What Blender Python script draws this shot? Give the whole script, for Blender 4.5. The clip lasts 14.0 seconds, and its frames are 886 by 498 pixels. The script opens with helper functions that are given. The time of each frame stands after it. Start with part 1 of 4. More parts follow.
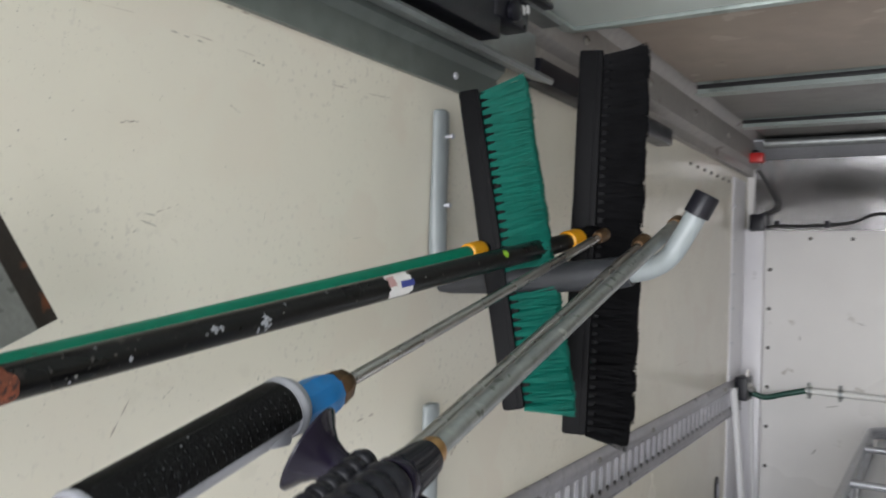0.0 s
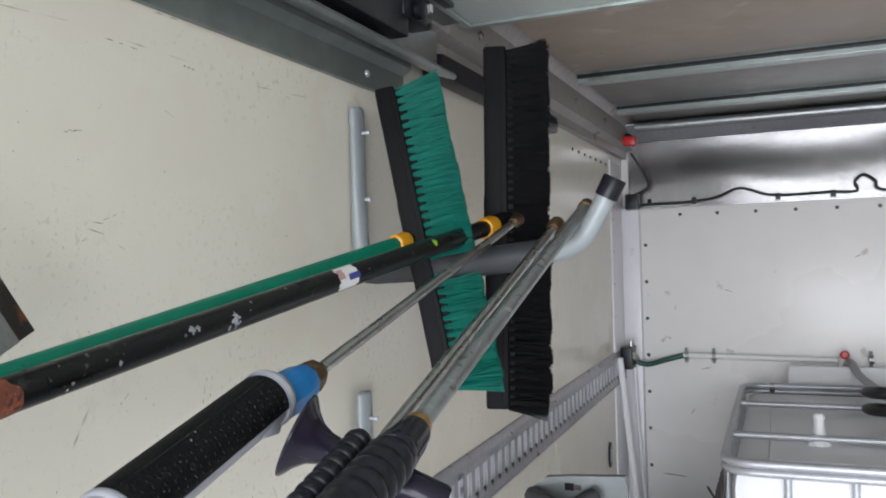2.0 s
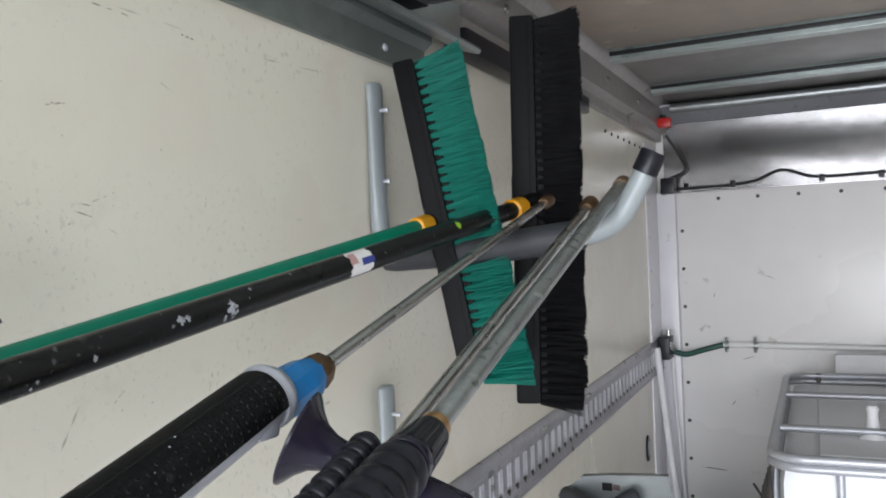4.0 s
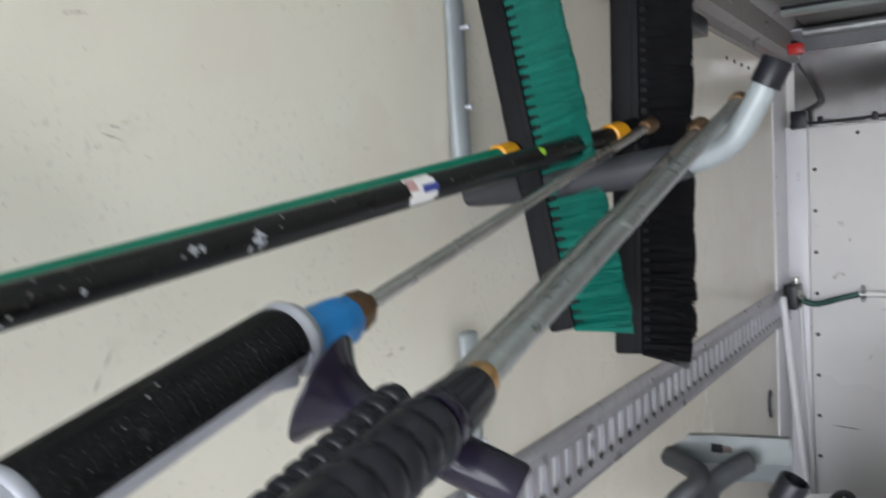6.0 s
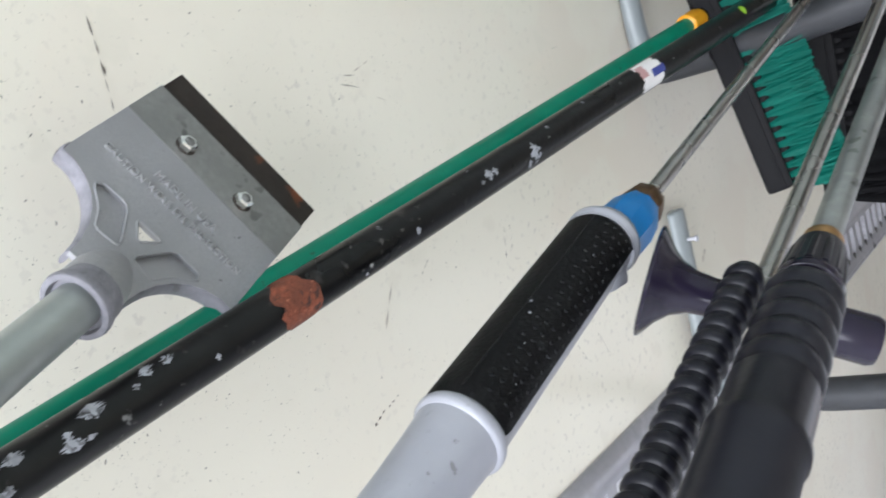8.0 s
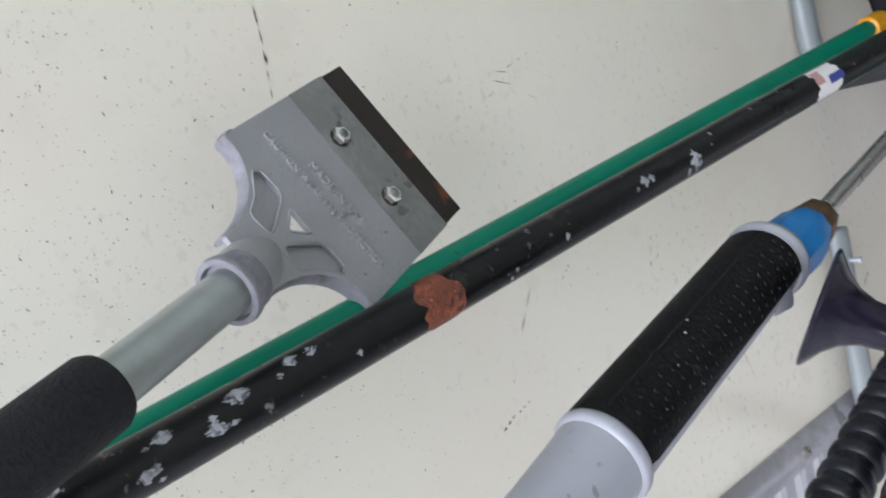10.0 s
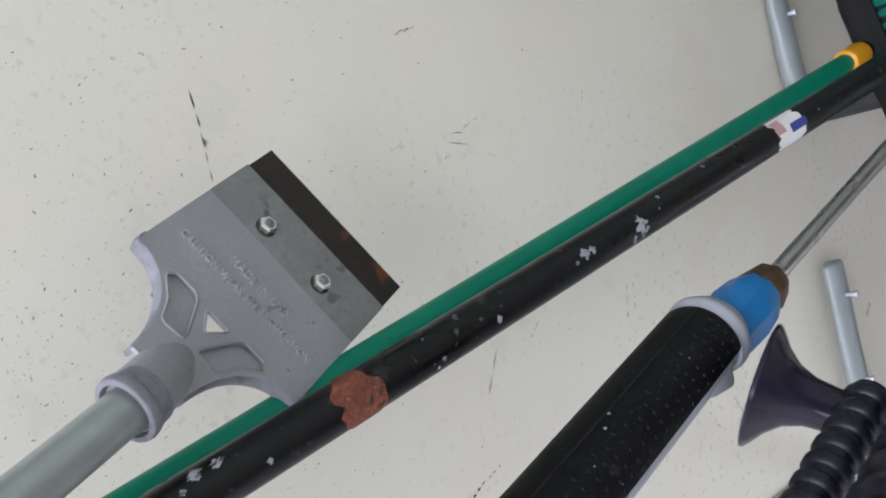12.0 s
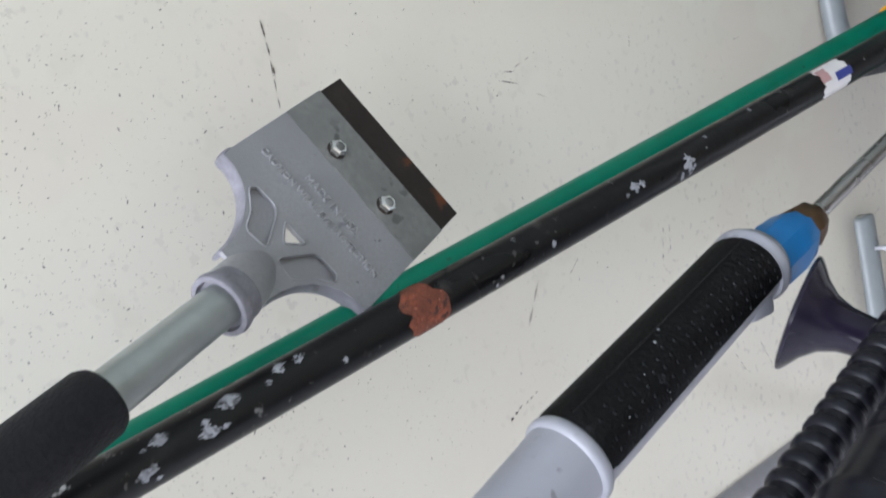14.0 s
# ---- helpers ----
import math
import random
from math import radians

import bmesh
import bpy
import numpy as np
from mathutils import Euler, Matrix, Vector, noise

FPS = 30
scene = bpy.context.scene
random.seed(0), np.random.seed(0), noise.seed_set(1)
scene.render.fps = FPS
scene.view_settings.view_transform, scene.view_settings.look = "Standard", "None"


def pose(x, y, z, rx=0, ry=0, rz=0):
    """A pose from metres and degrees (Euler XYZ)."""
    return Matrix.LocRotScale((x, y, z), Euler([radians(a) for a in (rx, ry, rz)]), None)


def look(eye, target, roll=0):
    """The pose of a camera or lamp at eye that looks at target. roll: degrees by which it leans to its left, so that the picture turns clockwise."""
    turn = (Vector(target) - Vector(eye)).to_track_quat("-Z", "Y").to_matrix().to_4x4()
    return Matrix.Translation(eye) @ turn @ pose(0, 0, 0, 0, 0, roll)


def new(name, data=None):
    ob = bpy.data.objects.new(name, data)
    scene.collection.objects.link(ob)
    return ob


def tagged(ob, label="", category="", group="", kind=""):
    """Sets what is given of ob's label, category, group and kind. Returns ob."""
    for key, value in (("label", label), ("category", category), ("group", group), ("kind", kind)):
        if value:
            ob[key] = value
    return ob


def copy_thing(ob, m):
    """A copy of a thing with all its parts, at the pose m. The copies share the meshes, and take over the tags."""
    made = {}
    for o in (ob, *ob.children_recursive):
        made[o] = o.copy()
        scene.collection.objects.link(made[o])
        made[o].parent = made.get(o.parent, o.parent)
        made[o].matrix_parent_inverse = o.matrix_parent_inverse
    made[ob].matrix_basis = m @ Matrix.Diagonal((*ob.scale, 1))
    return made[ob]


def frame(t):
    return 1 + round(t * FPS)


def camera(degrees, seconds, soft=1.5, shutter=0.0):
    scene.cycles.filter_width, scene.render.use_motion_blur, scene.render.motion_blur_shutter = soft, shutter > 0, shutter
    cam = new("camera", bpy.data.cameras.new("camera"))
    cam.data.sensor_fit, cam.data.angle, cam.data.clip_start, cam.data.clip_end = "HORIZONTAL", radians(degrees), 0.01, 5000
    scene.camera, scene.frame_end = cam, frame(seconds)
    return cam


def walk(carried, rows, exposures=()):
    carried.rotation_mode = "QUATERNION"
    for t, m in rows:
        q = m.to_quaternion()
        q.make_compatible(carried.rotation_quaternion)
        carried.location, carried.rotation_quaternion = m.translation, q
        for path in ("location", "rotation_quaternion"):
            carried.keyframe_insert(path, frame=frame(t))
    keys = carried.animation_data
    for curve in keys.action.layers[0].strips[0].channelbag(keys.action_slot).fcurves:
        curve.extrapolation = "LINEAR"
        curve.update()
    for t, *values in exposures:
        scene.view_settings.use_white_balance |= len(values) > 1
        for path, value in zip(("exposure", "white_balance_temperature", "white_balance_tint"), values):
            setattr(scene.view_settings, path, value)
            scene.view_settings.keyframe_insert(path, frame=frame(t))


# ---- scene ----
cam = camera(57.2, 14.0, soft=1.8, shutter=0.6)
PATH = [
    (0, (0.738, 0.02, 1.767), (-0.339, 1.704, 1.818), 2.1),
    (0.5, (0.651, -0.004, 1.782), (-0.244, 1.783, 1.855), -0.2),
    (1, (0.61, -0.054, 1.787), (-0.167, 1.789, 1.803), -2.7),
    (1.5, (0.642, -0.065, 1.783), (-0.092, 1.796, 1.764), -4.6),
    (2, (0.693, -0.067, 1.763), (-0.11, 1.764, 1.796), -1.4),
    (2.5, (0.709, -0.024, 1.762), (-0.174, 1.77, 1.807), -2.3),
    (2.7, (0.709, -0.018, 1.761), (-0.194, 1.765, 1.824), -2.5),
    (4.8, (0.645, 0.086, 1.736), (-0.22, 1.888, 1.704), -2.1),
    (5, (0.65, 0.112, 1.729), (-0.391, 1.818, 1.677), -2.7),
    (5.5, (0.643, 0.172, 1.71), (-0.43, 1.849, 1.517), -2.1),
    (6, (0.649, 0.145, 1.729), (-0.475, 1.796, 1.63), -2.5),
    (6.5, (0.648, 0.096, 1.771), (-0.547, 1.701, 1.758), -6.9),
    (7, (0.646, 0.075, 1.77), (-0.551, 1.675, 1.687), -10.1),
    (7.5, (0.602, 0.058, 1.76), (-0.686, 1.579, 1.592), -13.5),
    (8, (0.554, 0.053, 1.75), (-0.789, 1.505, 1.457), -14.3),
    (8.5, (0.541, 0.051, 1.752), (-0.848, 1.461, 1.463), -13.4),
    (8.7, (0.521, 0.048, 1.747), (-0.867, 1.454, 1.441), -12.9),
    (10.8, (0.561, 0.09, 1.779), (-1.102, 1.186, 1.598), -13.3),
    (11, (0.569, 0.122, 1.788), (-1.063, 1.264, 1.606), -16.1),
    (11.5, (0.576, 0.131, 1.789), (-1.034, 1.303, 1.607), -15.3),
    (12, (0.57, 0.122, 1.781), (-1.038, 1.299, 1.606), -14.1),
    (12.5, (0.563, 0.112, 1.778), (-1.054, 1.273, 1.59), -13.1),
    (13, (0.562, 0.103, 1.774), (-1.07, 1.241, 1.572), -12.7),
    (13.5, (0.566, 0.095, 1.777), (-1.075, 1.216, 1.554), -12.5),
    (14, (0.579, 0.078, 1.772), (-1.059, 1.193, 1.498), -12.3),
]
LIGHT = [(0, 0.01, 6520, 8), (1, 0.01, 6280, 8), (2.7, 0.04, 6300, 9), (5, 0.17, 6320, 8), (5.5, 0.22, 6270, 8), (6.2, 0.15, 6290, 8), (7, 0.16, 6290, 9),
         (7.5, 0.32, 6200, 9), (8, 0.49, 6180, 9), (8.5, 0.34, 6110, 9), (8.7, 0.33, 6100, 9),
         (10.8, 0.07, 6080, 12), (12, 0.08, 6070, 12), (13.5, 0.11, 6050, 12), (14, 0.17, 6040, 12)]
walk(cam, [(t, look(eye, target, roll)) for t, eye, target, roll in PATH], LIGHT)

# ---- world, daylight through the open rear door ----
world = bpy.data.worlds.new("world")
scene.world = world
world.use_nodes = True
wn = world.node_tree.nodes
sky = wn.new("ShaderNodeTexSky")
sky.sky_type = "NISHITA"
sky.sun_disc = False
sky.sun_elevation = radians(42)
sky.sun_rotation = radians(180)
wn["Background"].inputs[1].default_value = 0.12
world.node_tree.links.new(sky.outputs[0], wn["Background"].inputs[0])

sun = new("sun", bpy.data.lights.new("sun", "SUN"))
sun.data.energy, sun.data.angle, sun.data.color = 3.6, radians(12), (1.0, 0.96, 0.9)
sun.matrix_world = look((1.5, -9.5, 5.4), (1.5, -3.5, 0))

rear = new("rear_door_daylight", bpy.data.lights.new("rear_door_daylight", "AREA"))
rear.data.shape, rear.data.size, rear.data.size_y = "RECTANGLE", 5.0, 3.2
rear.data.energy, rear.data.color = 412.0, (0.97, 0.966, 1.03)
rear.matrix_world = look((1.3, -4.6, 1.4), (1.0, 2.0, 1.2))


# ---- materials ----
def mat(name, base, rough=0.5, metal=0.0, vary=0.12, grain=40.0, big=3.0, bump=0.1, spots=None, bump_scale=None,
        coat=0.0, stretch=None, spec=0.5):
    """Principled material whose colour varies at two scales, with fine relief; spots: (colour, scale, share, mask scale)."""
    m = bpy.data.materials.new(name)
    m.use_nodes = True
    nt = m.node_tree
    N, L = nt.nodes, nt.links
    b = N["Principled BSDF"]
    co = N.new("ShaderNodeTexCoord")
    vec = co.outputs["Object"]
    if stretch:
        mp = N.new("ShaderNodeMapping")
        mp.inputs["Scale"].default_value = stretch
        L.new(vec, mp.inputs["Vector"])
        vec = mp.outputs["Vector"]

    def noise_tex(scale, detail=4.0):
        n = N.new("ShaderNodeTexNoise")
        n.inputs["Scale"].default_value = scale
        n.inputs["Detail"].default_value = detail
        L.new(vec, n.inputs["Vector"])
        return n.outputs["Fac"]

    def mix(fac, a, c, mode="MIX"):
        x = N.new("ShaderNodeMix")
        x.data_type, x.blend_type = "RGBA", mode
        for sock, v in ((x.inputs[0], fac), (x.inputs[6], a), (x.inputs[7], c)):
            if isinstance(v, (float, int)):
                sock.default_value = v
            elif isinstance(v, tuple):
                sock.default_value = (*v, 1.0)
            else:
                L.new(v, sock)
        return x.outputs[2]

    def ramp(v, lo, hi):
        r = N.new("ShaderNodeMapRange")
        r.inputs[1].default_value, r.inputs[2].default_value = lo, hi
        L.new(v, r.inputs[0])
        return r.outputs[0]

    fine, wide = noise_tex(grain), noise_tex(big)
    dark = tuple(c * (1 - vary) for c in base)
    light = tuple(min(1.0, c * (1 + vary)) for c in base)
    col = mix(ramp(wide, 0.3, 0.7), dark, light)
    col = mix(ramp(fine, 0.35, 0.75), col, tuple(c * (1 - vary * 0.8) for c in base))
    for colour, scale, share, mask in spots or ():
        a = ramp(noise_tex(scale, 3.0), 1 - share, 1 - share + 0.05)
        k = ramp(noise_tex(mask, 2.0), 0.42, 0.6)
        mm = N.new("ShaderNodeMath")
        mm.operation = "MULTIPLY"
        L.new(a, mm.inputs[0])
        L.new(k, mm.inputs[1])
        col = mix(mm.outputs[0], col, colour)
    L.new(col, b.inputs["Base Color"])
    rr = N.new("ShaderNodeMapRange")
    rr.inputs[3].default_value, rr.inputs[4].default_value = max(0.03, rough - 0.12), min(1.0, rough + 0.12)
    L.new(wide, rr.inputs[0])
    L.new(rr.outputs[0], b.inputs["Roughness"])
    b.inputs["Metallic"].default_value = metal
    b.inputs["Coat Weight"].default_value = coat
    b.inputs["Specular IOR Level"].default_value = spec
    if bump:
        bp = N.new("ShaderNodeBump")
        bp.inputs["Strength"].default_value = bump
        bp.inputs["Distance"].default_value = 0.002
        L.new(noise_tex(bump_scale or grain * 2), bp.inputs["Height"])
        L.new(bp.outputs[0], b.inputs["Normal"])
    return m


CREAM = mat("cream_gelcoat", (0.758, 0.72, 0.618), 0.23, vary=0.04, grain=9, big=1.4, bump=0.05, bump_scale=60,
            spots=(((0.45, 0.41, 0.36), 420, 0.32, 6), ((0.64, 0.605, 0.53), 110, 0.40, 4), ((0.735, 0.682, 0.585), 7, 0.48, 1.6), ((0.71, 0.672, 0.575), 18, 0.38, 2.0)))
FRONT = mat("white_front_panel", (0.80, 0.785, 0.77), 0.27, vary=0.03, grain=8, big=1.2, bump=0.08, bump_scale=3.0,
            spots=(((0.5, 0.47, 0.43), 9, 0.33, 1.4),))
ALU = mat("dull_aluminium", (0.57, 0.58, 0.62), 0.42, 0.5, vary=0.14, grain=60, big=5, bump=0.06,
          spots=(((0.25, 0.25, 0.25), 25, 0.33, 3),))
SHINY = mat("shiny_aluminium_sheet", (0.34, 0.335, 0.335), 0.22, 0.95, vary=0.14, grain=25, big=2.2, bump=0.5, bump_scale=3.4,
            spots=(((0.3, 0.29, 0.28), 8, 0.36, 2),))
GALV = mat("galvanised_steel", (0.36, 0.38, 0.38), 0.36, 0.8, vary=0.2, grain=45, big=6, bump=0.06,
           spots=(((0.6, 0.62, 0.62), 18, 0.34, 5),))
BEAM = mat("galvanised_roof_beam", (0.44, 0.5, 0.475), 0.36, 0.6, vary=0.18, grain=30, big=4, bump=0.05, spots=(((0.28, 0.32, 0.3), 14, 0.36, 3), ((0.3, 0.24, 0.18), 25, 0.29, 4)))
PRIMER = mat("grey_green_primer_steel", (0.2, 0.225, 0.215), 0.38, 0.55, vary=0.2, grain=30, big=3.5, bump=0.05,
             spots=(((0.32, 0.15, 0.07), 12, 0.3, 3),))
RAILM = mat("weathered_rail_aluminium", (0.45, 0.445, 0.475), 0.42, 0.5, vary=0.2, grain=60, big=5, bump=0.08,
            spots=(((0.16, 0.155, 0.16), 22, 0.38, 3), ((0.5, 0.5, 0.52), 40, 0.33, 5)))
# aluminium made paler: the sky's reflection in the rail slots is in the colour
STRIPM = mat("recess_aluminium_sky_sheen", (0.72, 0.725, 0.75), 0.4, 0.15, vary=0.08, grain=50, big=6, bump=0.04)
TOPM = mat("dull_roof_rail_aluminium", (0.36, 0.34, 0.325), 0.48, 0.4, vary=0.15, grain=40, big=4, bump=0.06,
           spots=(((0.2, 0.18, 0.16), 18, 0.35, 3),))
ROOF = mat("beige_roof_sheet", (0.38, 0.31, 0.255), 0.45, vary=0.16, grain=14, big=2.4, bump=0.05,
           spots=(((0.33, 0.27, 0.22), 5, 0.45, 1.5), ((0.45, 0.39, 0.33), 13, 0.36, 2), ((0.2, 0.16, 0.13), 30, 0.28, 3)))
FOIL = mat("foil_faced_insulation", (0.28, 0.27, 0.26), 0.42, 0.7, vary=0.2, grain=14, big=4, bump=0.5, bump_scale=7)
DOORSKIN = mat("pale_green_white_door_skin", (0.74, 0.8, 0.76), 0.35, vary=0.03, grain=12, big=1.5, bump=0.03)
# floor is out of view; its pale bluish colour bounces light onto low walls
FLOORWOOD = mat("pale_bounce_floor", (0.64, 0.66, 0.72), 0.6, vary=0.25, grain=25, big=2, bump=0.2)
ASPHALT = mat("pale_concrete_yard", (0.3, 0.3, 0.29), 0.85, vary=0.25, grain=90, big=0.6, bump=0.4)
POSTM = mat("white_corner_post", (0.78, 0.77, 0.8), 0.35, vary=0.05, grain=12, big=4, bump=0.04,
            spots=(((0.35, 0.33, 0.33), 16, 0.31, 3),))
DARKPIN = mat("dark_rivet_steel", (0.09, 0.085, 0.08), 0.4, 0.6, bump=0)
CHROME = mat("chromed_steel", (0.45, 0.44, 0.42), 0.27, 1.0, vary=0.12, grain=60, big=12, bump=0.04,
             spots=(((0.3, 0.28, 0.24), 45, 0.3, 9),))
ZINC = mat("dull_zinc_tube", (0.42, 0.45, 0.43), 0.36, 0.55, vary=0.16, grain=70, big=11, bump=0.06,
           spots=(((0.5, 0.53, 0.52), 55, 0.33, 12),))
STEEL = mat("dull_steel_tube", (0.3, 0.315, 0.305), 0.34, 0.75, vary=0.22, grain=70, big=11, bump=0.06,
            spots=(((0.5, 0.52, 0.5), 40, 0.36, 10), ((0.13, 0.145, 0.13), 75, 0.39, 8)))
CAST = mat("cast_aluminium", (0.42, 0.42, 0.437), 0.5, 0.4, vary=0.13, grain=420, big=13, bump=0.16, bump_scale=900,
           spots=(((0.27, 0.27, 0.28), 70, 0.36, 22), ((0.10, 0.095, 0.09), 120, 0.30, 16), ((0.46, 0.46, 0.47), 210, 0.33, 30)))
CASTHI = mat("rubbed_cast_aluminium", (0.56, 0.56, 0.575), 0.4, 0.6, vary=0.1, grain=260, big=40, bump=0.1)
CASTRIM = mat("rough_cast_edge", (0.24, 0.235, 0.26), 0.7, 0.0, spec=0.25, vary=0.2, grain=200, big=40, bump=0.3, bump_scale=500,
              spots=(((0.16, 0.155, 0.165), 90, 0.4, 30),))
BRIGHT = mat("bright_zinc_nut", (0.8, 0.8, 0.78), 0.16, 1.0, vary=0.1, grain=120, big=40, bump=0.05)
WORNALU = mat("ground_aluminium_band", (0.33, 0.33, 0.32), 0.38, 0.6, vary=0.2, grain=160, big=30, bump=0.12,
              spots=(((0.17, 0.17, 0.165), 60, 0.4, 20),))
BLADE = mat("rusty_dark_blade", (0.045, 0.035, 0.03), 0.5, 0.4, vary=0.3, grain=120, big=30, bump=0.2,
            spots=(((0.24, 0.075, 0.03), 55, 0.38, 25),))
BLACKPOLE = mat("black_painted_pole", (0.008, 0.008, 0.008), 0.3, vary=0.3, grain=90, big=14, spec=0.26, bump=0.1,
                spots=(((0.035, 0.032, 0.03), 45, 0.36, 12), ((0.5, 0.5, 0.48), 85, 0.295, 20), ((0.09, 0.085, 0.08), 150, 0.34, 18)))
GREENPOLE = mat("green_coated_pole", (0.002, 0.20, 0.118), 0.42, spec=0.3, vary=0.15, grain=50, big=10, bump=0.05,
                spots=(((0.02, 0.09, 0.05), 90, 0.3, 14),))
YELLOW = mat("yellow_plastic", (0.8, 0.36, 0.01), 0.35, vary=0.08, grain=50, big=20, bump=0.03)
RUST = mat("rust_brown_patch", (0.2, 0.055, 0.026), 0.7, vary=0.45, grain=260, big=70, bump=0.5, spots=(((0.05, 0.02, 0.014), 190, 0.46, 60), ((0.34, 0.13, 0.07), 240, 0.38, 80)))
WHITEPAINT = mat("worn_white_paint_chip", (0.36, 0.37, 0.4), 0.55, vary=0.25, grain=300, big=120, bump=0.1, spots=(((0.03, 0.03, 0.03), 260, 0.5, 90),))
RUSTGREY = mat("dull_rust_on_steel", (0.07, 0.045, 0.04), 0.6, vary=0.4, grain=260, big=60, bump=0.2)
STICKER = mat("white_sticker", (0.78, 0.76, 0.75), 0.4, vary=0.04, grain=80, big=30, bump=0)
STICKBLUE = mat("sticker_blue_bar", (0.05, 0.07, 0.3), 0.4, bump=0)
STICKRED = mat("sticker_red_bar", (0.55, 0.33, 0.32), 0.4, bump=0)
LIME = mat("lime_green_dot", (0.3, 0.55, 0.03), 0.4, bump=0)
BLUE = mat("blue_plastic_coupling", (0.008, 0.19, 0.52), 0.36, vary=0.22, grain=60, big=30, bump=0.06)
BRASS = mat("tarnished_brass", (0.15, 0.088, 0.045), 0.42, 0.8, vary=0.25, grain=120, big=50, bump=0.12)
GOLD = mat("clean_brass", (0.5, 0.3, 0.13), 0.32, 0.95, vary=0.15, grain=100, big=50, bump=0.05)
FOAMBLK = mat("black_dimpled_grip", (0.012, 0.012, 0.013), 0.42, vary=0.3, grain=120, big=22, spec=0.33, bump=0.35, bump_scale=300,
              spots=(((0.1, 0.1, 0.11), 60, 0.34, 15),))
FOAM = mat("black_foam", (0.02, 0.02, 0.023), 0.75, vary=0.3, grain=260, big=30, spec=0.3, bump=0.5, bump_scale=500)
GRIPDOT = mat("rubber_dot", (0.018, 0.018, 0.020), 0.65, vary=0.3, grain=300, big=60, spec=0.15, bump=0)
PALEGREY = mat("pale_grey_plastic", (0.36, 0.365, 0.4), 0.36, vary=0.07, grain=50, big=14, bump=0.04,
               spots=(((0.3, 0.305, 0.325), 60, 0.36, 12), ((0.2, 0.2, 0.2), 140, 0.31, 18)))
BLACKPLA = mat("black_plastic", (0.011, 0.011, 0.016), 0.33, vary=0.25, grain=80, big=16, spec=0.3, bump=0.08,
               spots=(((0.05, 0.05, 0.055), 60, 0.34, 12),))
PURPLE = mat("dark_violet_grey_plastic", (0.014, 0.011, 0.023), 0.19, vary=0.15, grain=60, big=14, spec=0.3, bump=0.03,
             spots=(((0.012, 0.03, 0.015), 9, 0.4, 6),))
CHARCOAL = mat("charcoal_foam_sleeve", (0.034, 0.036, 0.041), 0.52, vary=0.2, grain=70, big=10, bump=0.12)
HOOKGREY = mat("grey_painted_hook", (0.28, 0.31, 0.318), 0.33, vary=0.1, grain=50, big=12, bump=0.04,
               spots=(((0.26, 0.27, 0.27), 32, 0.31, 8),))
BRUSHBLK = mat("black_broom_block", (0.007, 0.007, 0.008), 0.5, vary=0.2, grain=80, big=12, spec=0.1, bump=0.15)
GREENBR = mat("green_bristles", (0.002, 0.13, 0.095), 0.5, vary=0.2, grain=220, big=25, spec=0.3, bump=0)
BLACKBR = mat("black_bristles", (0.009, 0.009, 0.01), 0.5, vary=0.3, grain=220, big=25, spec=0.1, bump=0)
TANK = mat("white_polythene_tank", (0.80, 0.81, 0.84), 0.36, vary=0.03, grain=10, big=2, bump=0.05)
WHITEPL = mat("white_plastic", (0.78, 0.78, 0.79), 0.4, vary=0.04, grain=20, big=6, bump=0.03,
              spots=(((0.5, 0.5, 0.5), 20, 0.3, 5),))
CABLE = mat("black_cable", (0.015, 0.015, 0.016), 0.5, bump=0)
HOSEGREEN = mat("dark_green_hose", (0.01, 0.07, 0.05), 0.4, bump=0.03)
RED = mat("red_plastic", (0.55, 0.02, 0.02), 0.35, bump=0)
CLEARP = mat("milky_clear_pipe", (0.82, 0.82, 0.8), 0.2, vary=0.05, bump=0)
STRAP = mat("blue_strap", (0.03, 0.07, 0.2), 0.7, bump=0.2)
ORANGE = mat("orange_plastic", (0.8, 0.13, 0.02), 0.4, bump=0)
BARGREY = mat("dull_grey_bar", (0.17, 0.185, 0.185), 0.34, 0.4, vary=0.2, grain=60, big=16, bump=0.08)
SPECKDIRT = mat("grey_dirt", (0.27, 0.25, 0.22), 0.8, vary=0.5, grain=300, big=30, bump=0)
SCUFF = mat("dark_scuff", (0.12, 0.1, 0.085), 0.7, vary=0.3, grain=200, big=60, bump=0)
SCUFFTAN = mat("tan_scuff", (0.5, 0.45, 0.38), 0.7, vary=0.25, grain=200, big=60, bump=0)


# ---- mesh helpers ----
def mesh_of(bm, name, material, smooth=True):
    bmesh.ops.recalc_face_normals(bm, faces=bm.faces)
    me = bpy.data.meshes.new(name)
    bm.to_mesh(me)
    bm.free()
    me.materials.append(material)
    if smooth:
        me.shade_smooth()
        me.set_sharp_from_angle(angle=radians(38))
    return me


def part(name, bm, material, parent=None, label="", smooth=True):
    ob = new(name, mesh_of(bm, name, material, smooth))
    if parent is not None:
        ob.parent = parent
    if label:
        ob["label"] = label
    return ob


def thing(name, label, category, group="", kind="", at=(0, 0, 0)):
    ob = new(name)
    ob.location = at
    ob.empty_display_size = 0.05
    return tagged(ob, label, category, group, kind)


